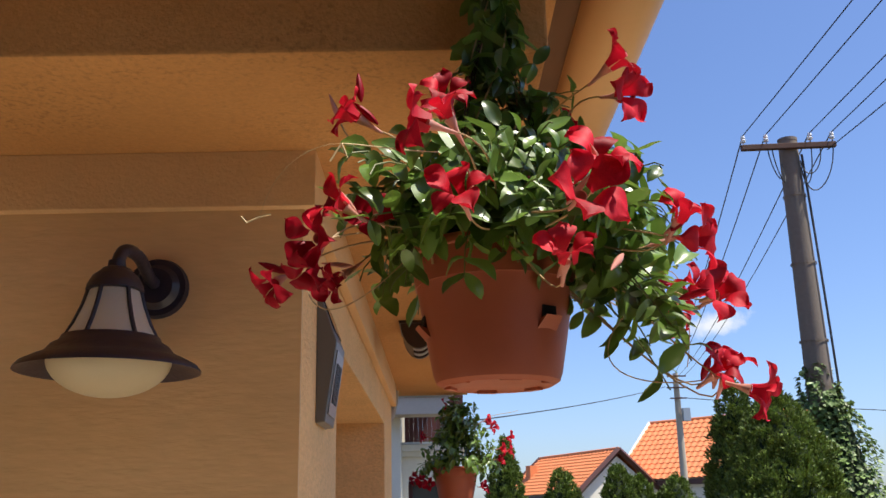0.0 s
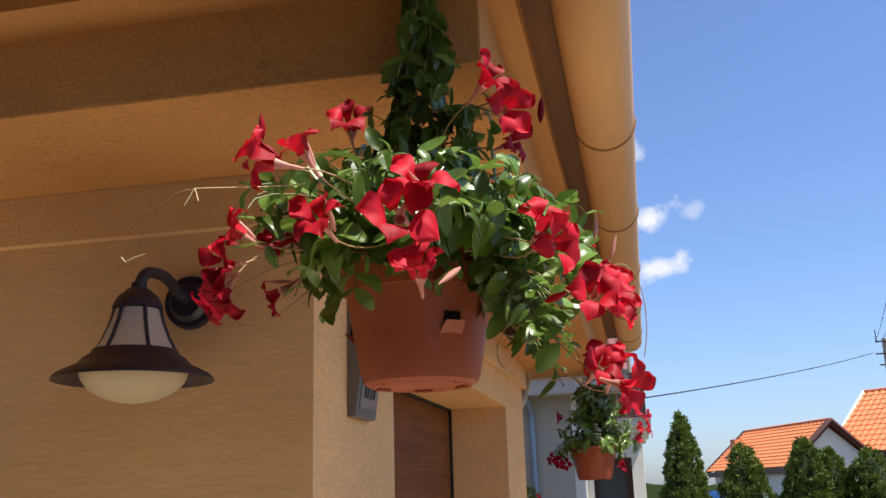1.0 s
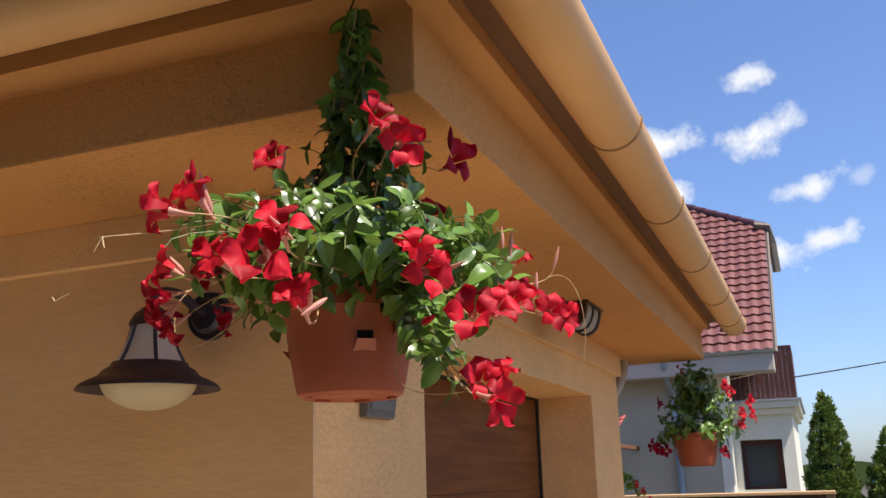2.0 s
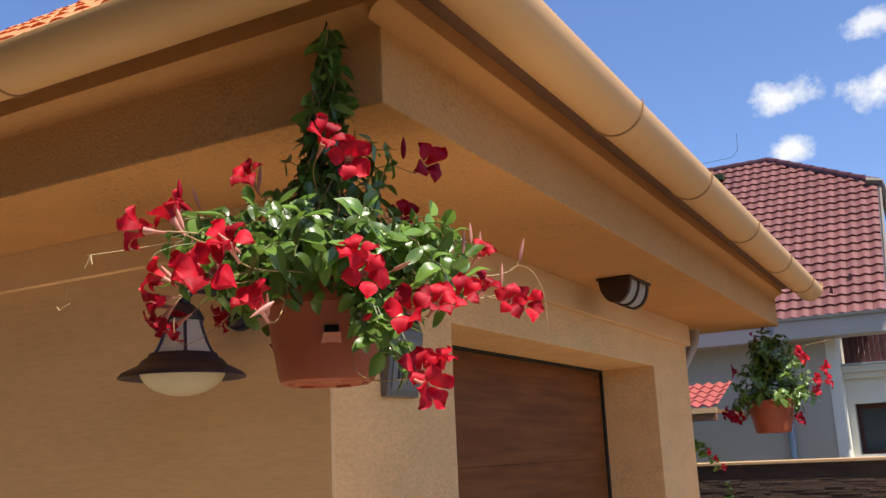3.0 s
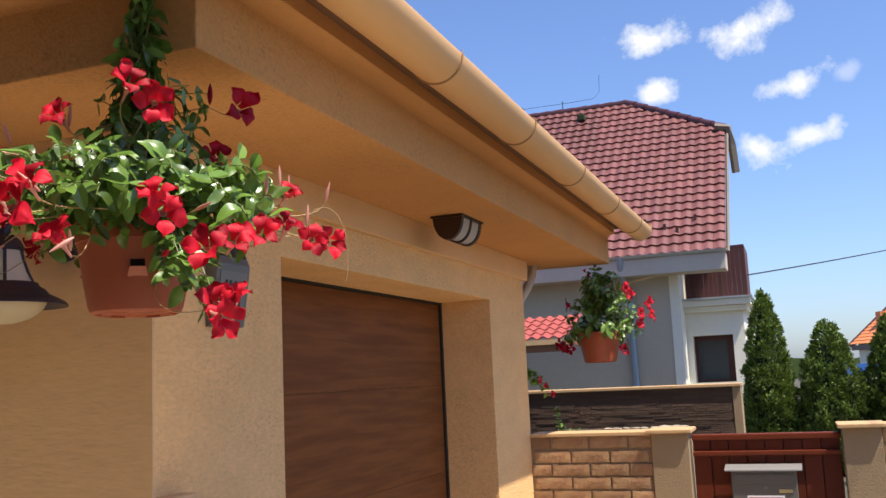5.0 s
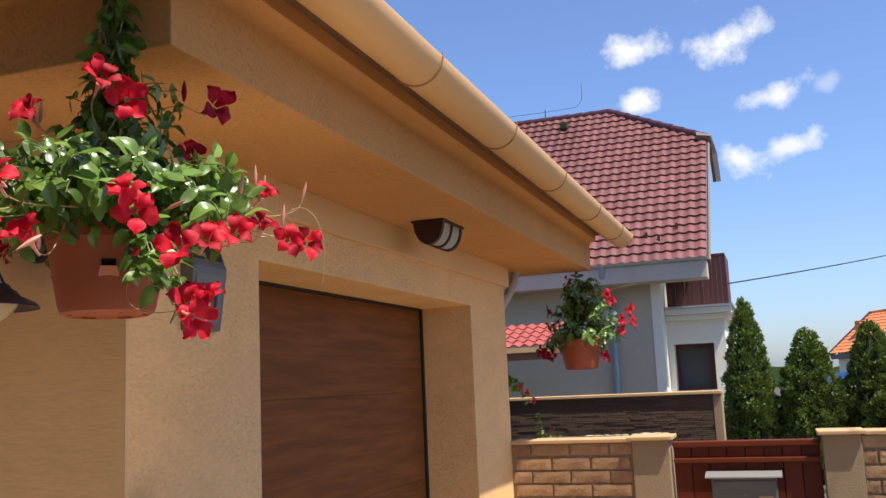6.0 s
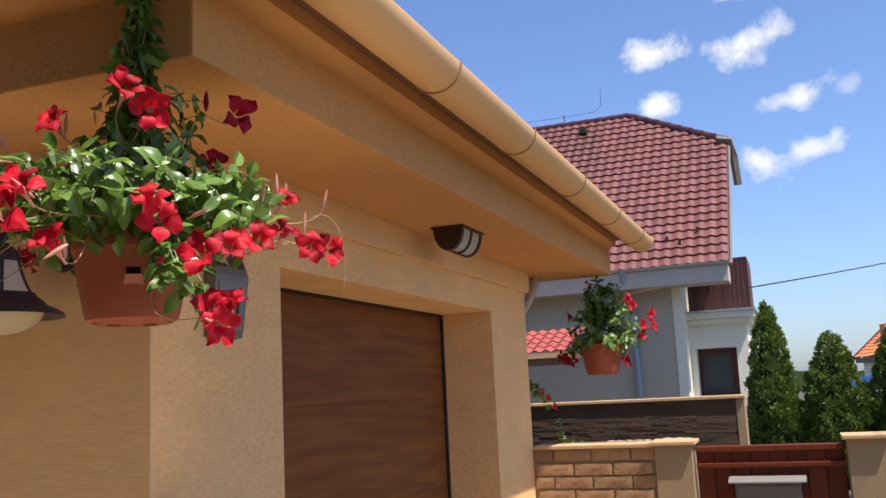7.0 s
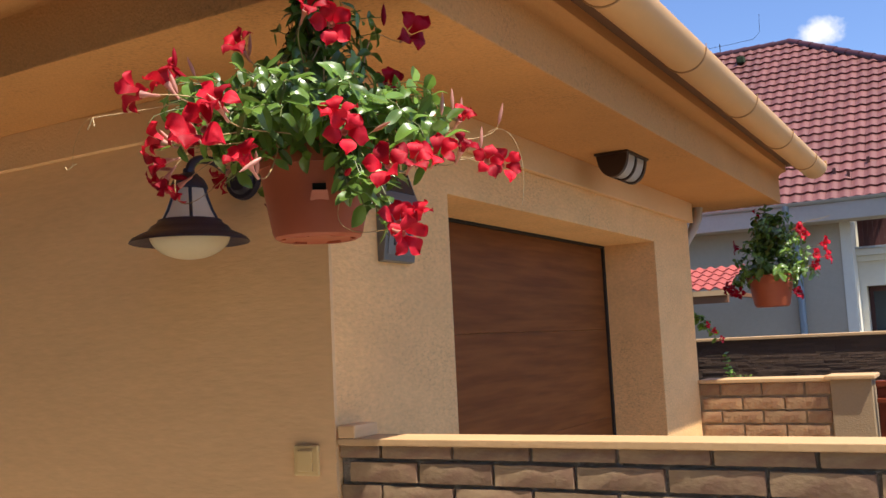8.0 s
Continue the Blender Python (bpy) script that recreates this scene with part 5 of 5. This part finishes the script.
for x, y, h, r, seed, label, power in ((1.92, 15.0, 2.20, 0.51, 2, "rounded green thuja in the hedge row", 2.3), (2.80, 15.0, 2.25, 0.46, 3, "rounded green thuja in the hedge row", 2.4), (3.22, 15.4, 2.10, 0.44, 4, "rounded green thuja in the hedge row", 2.4),
                                       (3.75, 15.2, 2.12, 0.52, 5, "broad green thuja in the hedge row", 2.6)):
    conifer_parts("thuja", h, r, seed, label, power=power).location = (x, y, 0)
conifer_parts("thuja", 3.24, 0.62, 7, "tall slender dark green thuja beside the utility pole", 14000, 1.5, 0.052).location = (3.95, 12.5, 0)
conifer_parts("thuja", 2.96, 1.14, 8, "broad cone-shaped bright green thuja beside the utility pole", 26000, 1.2, 0.052).location = (4.22, 11.75, 0)

# ---- utility pole with ivy, wires, far pole ----
PX, PY = 5.205, 12.77
pole = thing("utility_pole", (PX, PY, 0), "weathered grey utility pole with a rusty cross-arm and insulators", "utility pole", "utility poles")
part("shaft", rod(bmesh.new(), (PX + 0.03, PY, -0.1), (PX, PY, 6.78), 0.220, 0.134, 24), "pole", pole, smooth=True)
part("crown_cap", lathe(bmesh.new(), [(0.0, 6.80), (0.09, 6.798), (0.139, 6.785), (0.139, 6.74), (0.0, 6.74)], (PX, PY, 0), 24), "pole", pole)
arm = part("cross_arm", boxed(4.46, 5.83, PY - 0.205, PY - 0.125, 6.575, 6.655, 0.008, m=Matrix.Translation((PX, PY, 6.6)) @ Matrix.Rotation(radians(-1.5), 4, "Y") @ Matrix.Translation((-PX, -PY, -6.6))), "rust", pole, "rusty steel cross-arm")
INS = [(4.50, 6.66), (4.83, 6.67), (5.47, 6.69), (5.79, 6.70)]
for x, z in INS:
    b = bmesh.new()
    lathe(b, [(0.012, -0.03), (0.012, 0.02), (0.035, 0.025), (0.040, 0.05), (0.026, 0.07), (0.036, 0.085), (0.024, 0.125), (0.0, 0.13)], (x, PY - 0.165, z), 12)
    part("insulator", b, "porcelain", arm, "white porcelain insulator", True)
part("cable", tube(bmesh.new(), [(PX + 0.13, PY - 0.13, 6.5), (PX + 0.165, PY - 0.135, 5.4), (PX + 0.185, PY - 0.15, 4.4), (PX + 0.21, PY - 0.16, 3.0), (PX + 0.24, PY - 0.17, 0.5)], 0.018, 6), "wire", pole, "black cable down the shaft")
b = bmesh.new()
for x0, z0, x1, z1, dip in ((4.83, 6.7, 5.03, 6.35, 0.5), (5.47, 6.7, 5.30, 6.3, 0.55), (5.79, 6.7, 5.33, 6.2, 0.6), (5.60, 6.6, 5.30, 6.4, 0.4), (4.9, 6.6, 5.05, 6.2, 0.35)):
    tube(b, curve_points((x0, PY - 0.17, z0), (x0, PY - 0.2, z0 - dip), (x1, PY - 0.22, z1 - dip), (x1, PY - 0.14, z1), 12), 0.009, 5)
part("cable_loop", b, "wire", pole, "drooping black cable loops")
for z in (4.9, 3.8, 5.9):
    part("clamp", lathe(bmesh.new(), [(0.155 + (6.0 - z) * 0.0145, -0.012), (0.160 + (6.0 - z) * 0.0145, -0.012), (0.160 + (6.0 - z) * 0.0145, 0.012), (0.155 + (6.0 - z) * 0.0145, 0.012)], (PX + 0.004 * (6.8 - z), PY, z), 20), "pole", pole)
FPX, FPY = 11.5, 45.0
fpole = thing("utility_pole", (FPX, FPY, 0), "pale distant utility pole with short cross-arms", "utility pole", "utility poles")
part("shaft", rod(bmesh.new(), (FPX, FPY, -0.1), (FPX, FPY, 7.9), 0.20, 0.13, 14), "render_grey", fpole, smooth=True)
for z, w in ((7.75, 0.45), (7.2, 0.5), (6.7, 0.4)):
    part("cross_arm", boxed(FPX - w, FPX + w, FPY - 0.22, FPY - 0.14, z - 0.03, z + 0.03), "rust", fpole)
part("antenna", rod(bmesh.new(), (FPX - 0.4, FPY - 0.15, 7.7), (FPX - 0.4, FPY - 0.15, 8.3), 0.03, 0.02, 6), "wire", fpole)
part("transformer_box", boxed(FPX + 0.10, FPX + 0.42, FPY - 0.55, FPY - 0.15, 5.6, 6.2), "zinc", fpole)


def wire(a, c, sag, r=0.008, n=26):
    a, c = Vector(a), Vector(c)
    pts = [a.lerp(c, i / (n - 1)) - Vector((0, 0, 4 * sag * (i / (n - 1)) * (1 - i / (n - 1)))) for i in range(n)]
    ob = part("overhead_wire", tube(bmesh.new(), pts, r, 5), "wire")
    tagged(ob, "black overhead wire strung between poles", "wire", "overhead wires")


for k, (x, z) in enumerate(INS):
    wire((x, PY - 0.165, z + 0.12), (x - 0.05, -22, z + 0.9), 0.25)
    wire((x, PY - 0.165, z + 0.12), (FPX - 0.42 + 0.28 * k, FPY - 0.18, 7.80), 0.35, 0.010)
wire((5.70, PY - 0.165, 6.55), (6.9, -22, 6.9), 0.3)
wire((0.62, 21.3, 3.60), (FPX - 0.6, FPY - 0.2, 7.25), 0.12, 0.016)
wire((FPX, FPY - 0.1, 6.75), (60, 62, 7.5), 0.8, 0.02)

ivy = thing("ivy", (PX, PY, 0), "dense green ivy climbing the foot of the utility pole", "ivy")
rnd = random.Random(77)
b = bmesh.new()
for i in range(5200):
    s = rnd.random() ** 1.3
    a = rnd.uniform(0, 6.283)
    z = 3.45 * (1 - s)
    lump = 1 + 0.35 * noise.noise(Vector((math.cos(a) * 1.5, math.sin(a) * 1.5, z * 1.7)))
    rr = (0.20 + 0.62 * max(0, 1 - z / 3.1) ** 0.55) * lump * rnd.uniform(0.75, 1.05) if z < 2.95 else (0.215 + 0.05 * rnd.random()) * (1 if noise.noise(Vector((a * 2.0, z * 4.0, 3.0))) > (z - 3.1) * 1.6 else 0.5)
    p = Vector((PX + 0.22 * max(0, 1 - z / 3.0) + rr * math.cos(a), PY + rr * math.sin(a), z + 0.02))
    d = Vector((math.cos(a) * 0.7 + rnd.gauss(0, 0.4), math.sin(a) * 0.7 + rnd.gauss(0, 0.4), -0.5 + rnd.gauss(0, 0.3))).normalized()
    s_ = d.cross(Vector((math.cos(a), math.sin(a), 0.6))).normalized()
    L = rnd.uniform(0.05, 0.095)
    n_ = s_.cross(d) * 0.012
    v = [b.verts.new(c) for c in (p, p + d * L * 0.45 + s_ * L * 0.5 + n_, p + d * L, p + d * L * 0.45 - s_ * L * 0.5 + n_)]
    b.faces.new((v[0], v[1], v[2])), b.faces.new((v[0], v[2], v[3]))
tagged(part("leaves", b, "ivy", ivy, "small pointed ivy leaves"), kind="stuff")
# near-black core stands for the shade inside the ivy
part("inner_growth", lathe(bmesh.new(), [(0.60, 0.0), (0.55, 0.8), (0.44, 1.8), (0.26, 2.6), (0.17, 3.1)], (PX + 0.10, PY, 0), 16), "thuja_core", ivy, "dark core standing for shade within the ivy", True)


# ---- far houses ----
def far_house(at, yaw, length, depth, eave, ridge, label, chimney=True):
    """A gabled house: ridge along its own x."""
    h = thing("far_house", at, label, "house", "far houses")
    m = Matrix.Translation(at) @ Matrix.Rotation(radians(yaw), 4, "Z")
    b = bmesh.new()
    prof = [(-depth / 2, 0), (depth / 2, 0), (depth / 2, eave - 0.3), (0, ridge - 0.45), (-depth / 2, eave - 0.3)]
    extrude_profile(b, prof, -length / 2, length / 2, "x")
    b.transform(m)
    part("wall", b, "render_white", h, "white rendered walls")
    courses = []
    for side in (1, -1):
        n = 12
        for k in range(n):
            y0, y1 = side * (depth / 2 + 0.5) * (1 - k / n), side * (depth / 2 + 0.5) * (1 - (k + 1) / n)
            slope = (ridge - eave) / (depth / 2)
            z0 = ridge - abs(y0) * slope + 0.05
            courses.append(bmesh.new())
            tile_course(courses[-1], (-length / 2 - 0.4, y0, z0), (length / 2 + 0.4, y0, z0), Vector((0, y1 - y0, (abs(y0) - abs(y1)) * slope)), 0.6, 0.08, 0.05)
    top = part("roof", rod(bmesh.new(), m @ Vector((-length / 2 - 0.4, 0, ridge + 0.08)), m @ Vector((length / 2 + 0.4, 0, ridge + 0.08)), 0.16, 0.16, 8), "tile_orange", h, "bright orange tiled roof")
    for c in courses:
        c.transform(m)
        part("tile_course", c, "tile_orange", top)
    for side in (1, -1):
        b = bmesh.new()
        for s in (1, -1):
            tube(b, [(side * (length / 2 + 0.45), s * (depth / 2 + 0.5), eave - 0.45), (side * (length / 2 + 0.45), 0, ridge + 0.02)], 0.27, 4)
        b.transform(m)
        part("barge_board", b, "window_frame", h, "dark brown barge boards")
    for side in (1, -1):
        low = ridge - (depth / 2 + 0.5) * (ridge - eave) / (depth / 2)
        b = boxed(-length / 2 - 0.4, length / 2 + 0.4, side * (depth / 2 + 0.35) - 0.12, side * (depth / 2 + 0.35) + 0.12, low - 0.45, low - 0.02)
        b.transform(m)
        part("fascia", b, "window_frame", h, "dark brown eave board")
    if chimney:
        b = boxed(-length * 0.42, -length * 0.42 + 0.9, -2.4, -1.7, ridge - 2.6, ridge - 0.7)
        b.transform(m)
        part("chimney", b, "tile_orange", h, "brick chimney")
    for x in (-length * 0.2, length * 0.15):
        b = boxed(x - 0.6, x + 0.6, -depth / 2 - 0.03, -depth / 2 + 0.05, eave - 2.0, eave - 0.7)
        b.transform(m)
        part("window", b, "glass", h)
    b = boxed(length / 2 - 0.02, length / 2 + 0.04, -0.7, 0.7, eave - 1.2, eave + 0.4)
    b.transform(m)
    part("window", b, "glass", h)
    return h


far_house((12.5, 86.3, 0), -68, 13.0, 7.4, 3.4, 6.5, "distant white house under a bright orange gabled roof")
far_house((25.8, 82.6, 0), -45, 16.0, 12.0, 4.4, 9.3, "larger distant house with a broad orange roof", False)
blue = thing("blue_fence", (6.5, 62, 0), "blue sheet-metal fence in the distance", "fence")
for k in range(5):
    part("sheet", boxed(3.6 + k * 0.62, 4.2 + k * 0.62, 62, 62.04, 0, 1.45, 0.01), "blue", blue)
structure("wall_far", boxed(2.6, 14, 40, 40.2, 0, 0.95), "render_white", "low pale wall beyond the hedge", "wall")
b = bmesh.new()
ridge = [(-30 + 1.2 * k, 2.1 + 1.1 * noise.noise(Vector((k * 0.31, 1.7, 0))) + 0.5 * noise.noise(Vector((k * 1.3, 5.0, 0)))) for k in range(76)]
extrude_profile(b, [(-30, 0)] + ridge + [(60, 0)], 110, 114, "y")
structure("backdrop_hedge", b, "thuja", "uneven row of distant green trees along the horizon", "trees")

# ---- pieces: roof tiles, slate, bricks ----
def roof_tile(w, length):
    """A wavy interlocking tile lying in x and y, its lower end at y = 0."""
    b = bmesh.new()
    xs = (0.0, 0.10, 0.24, 0.42, 0.60, 0.76, 0.90, 1.0)
    hs = [0.012 + 0.030 * (0.5 - 0.5 * math.cos(2 * math.pi * x)) ** 1.4 for x in xs]
    low = [b.verts.new((x * w, 0, h + 0.044)) for x, h in zip(xs, hs)]
    under = [b.verts.new((x * w, 0.006, h - 0.012)) for x, h in zip(xs, hs)]
    high = [b.verts.new((x * w, length * 1.05, h)) for x, h in zip(xs, hs)]
    for i in range(7):
        b.faces.new((low[i], low[i + 1], high[i + 1], high[i]))
        b.faces.new((under[i], under[i + 1], low[i + 1], low[i]))
    return mesh_of(b, "tile_red", True, "tile")


TW, SLOPE = 0.238, math.atan(PITCH)
RUN = (25.68 - NE) / math.cos(SLOPE)
ROWS_UP = 23
TL = RUN / ROWS_UP
TILE = roof_tile(TW * 0.985, TL)
rest = bmesh.new()
rnd = random.Random(8)
for r in range(ROWS_UP):
    for c in range(38):
        x = 0.29 - TW * (c + 1)
        d = TL * (r + 0.5)
        y, z = NE + d * math.cos(SLOPE), NZ + d * math.sin(SLOPE)
        if y > 24.0 and x + TW * 0.5 > 0.29 - (y - 24.0) * (2.69 / 1.68):
            continue
        d = TL * r - 0.03
        m = Matrix.Translation((x, NE + d * math.cos(SLOPE), NZ + d * math.sin(SLOPE))) @ Matrix.Rotation(SLOPE, 4, "X") @ Matrix.Rotation(radians(rnd.uniform(-0.5, 0.5)), 4, "Z")
        if c < 14:
            placed("tile", TILE, m, nroof)
        else:
            vs = [rest.verts.new(m @ v.co) for v in TILE.vertices]
            for p in TILE.polygons:
                rest.faces.new([vs[i] for i in p.vertices])
tagged(part("tile_field", rest, "tile_red", nroof), kind="stuff")
b = bmesh.new()
lathe(b, [(0.115, 0.0), (0.125, 0.0), (0.105, 0.42), (0.09, 0.42)], (0, 0, 0), 12)
CAP = mesh_of(b, "tile_ridge", True, "ridge_tile")
for a, c in ((Vector((0.29, 24.0, 7.60)), Vector((-2.4, 25.68, 9.10))), (Vector((-2.4, 25.68, 9.08)), Vector((-9.0, 25.68, 9.08)))):
    n = int((c - a).length / 0.36)
    q = (c - a).to_track_quat("Z", "Y").to_matrix().to_4x4()
    for k in range(n):
        placed("ridge_tile", CAP, Matrix.Translation(a.lerp(c, k / n)) @ q, nroof)
for x, y in ((-3.55, 25.1), (-4.9, 25.1)):
    z = NZ + (y - NE) * PITCH
    part("vent_tile", boxed(x - 0.10, x + 0.10, y - 0.16, y + 0.12, z + 0.02, z + 0.20, 0.03), "thuja_core", nroof, "dark vent tile")
for x, y in ((-0.35, 20.95), (-1.0, 20.75), (-0.72, 20.62), (-1.45, 20.95)):
    z = NZ + (y - NE) * PITCH
    part("snow_guard", boxed(x - 0.03, x + 0.03, y - 0.05, y + 0.02, z + 0.03, z + 0.16), "window_frame", nroof)

SLAB = mesh_of(boxed(-0.5, 0.5, -0.5, 0.5, -0.5, 0.5), "slate", False, "slate_piece")
rnd = random.Random(15)
z = 1.458
while z > 1.02:
    h = rnd.uniform(0.016, 0.026)
    x = -1.35 + rnd.uniform(0, 0.2)
    while x < 0.93:
        w = min(rnd.uniform(0.08, 0.25), 0.93 - x)
        if w > 0.03:
            deep = rnd.uniform(0.024, 0.030)
            placed("slate_piece", SLAB, pose(x + w / 2, SY + 0.03 - deep / 2, z - h / 2, 0, 0, rnd.uniform(-0.6, 0.6)) @ Matrix.Diagonal((w - 0.004, deep, h - 0.003, 1)), slab)
        x += w
    z -= h

walls = {ob.name: ob for ob in scene.objects}
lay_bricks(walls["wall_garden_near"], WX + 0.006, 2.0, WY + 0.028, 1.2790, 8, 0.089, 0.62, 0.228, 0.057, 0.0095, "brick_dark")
lay_bricks(walls["wall_fence_left"], WX + 0.003, 0.5435, FY + 0.012, 1.210, 8, 0.12)
lay_bricks(walls["wall_fence_right"], 1.937, 3.6, FY + 0.012, 1.224, 8, 0.05)
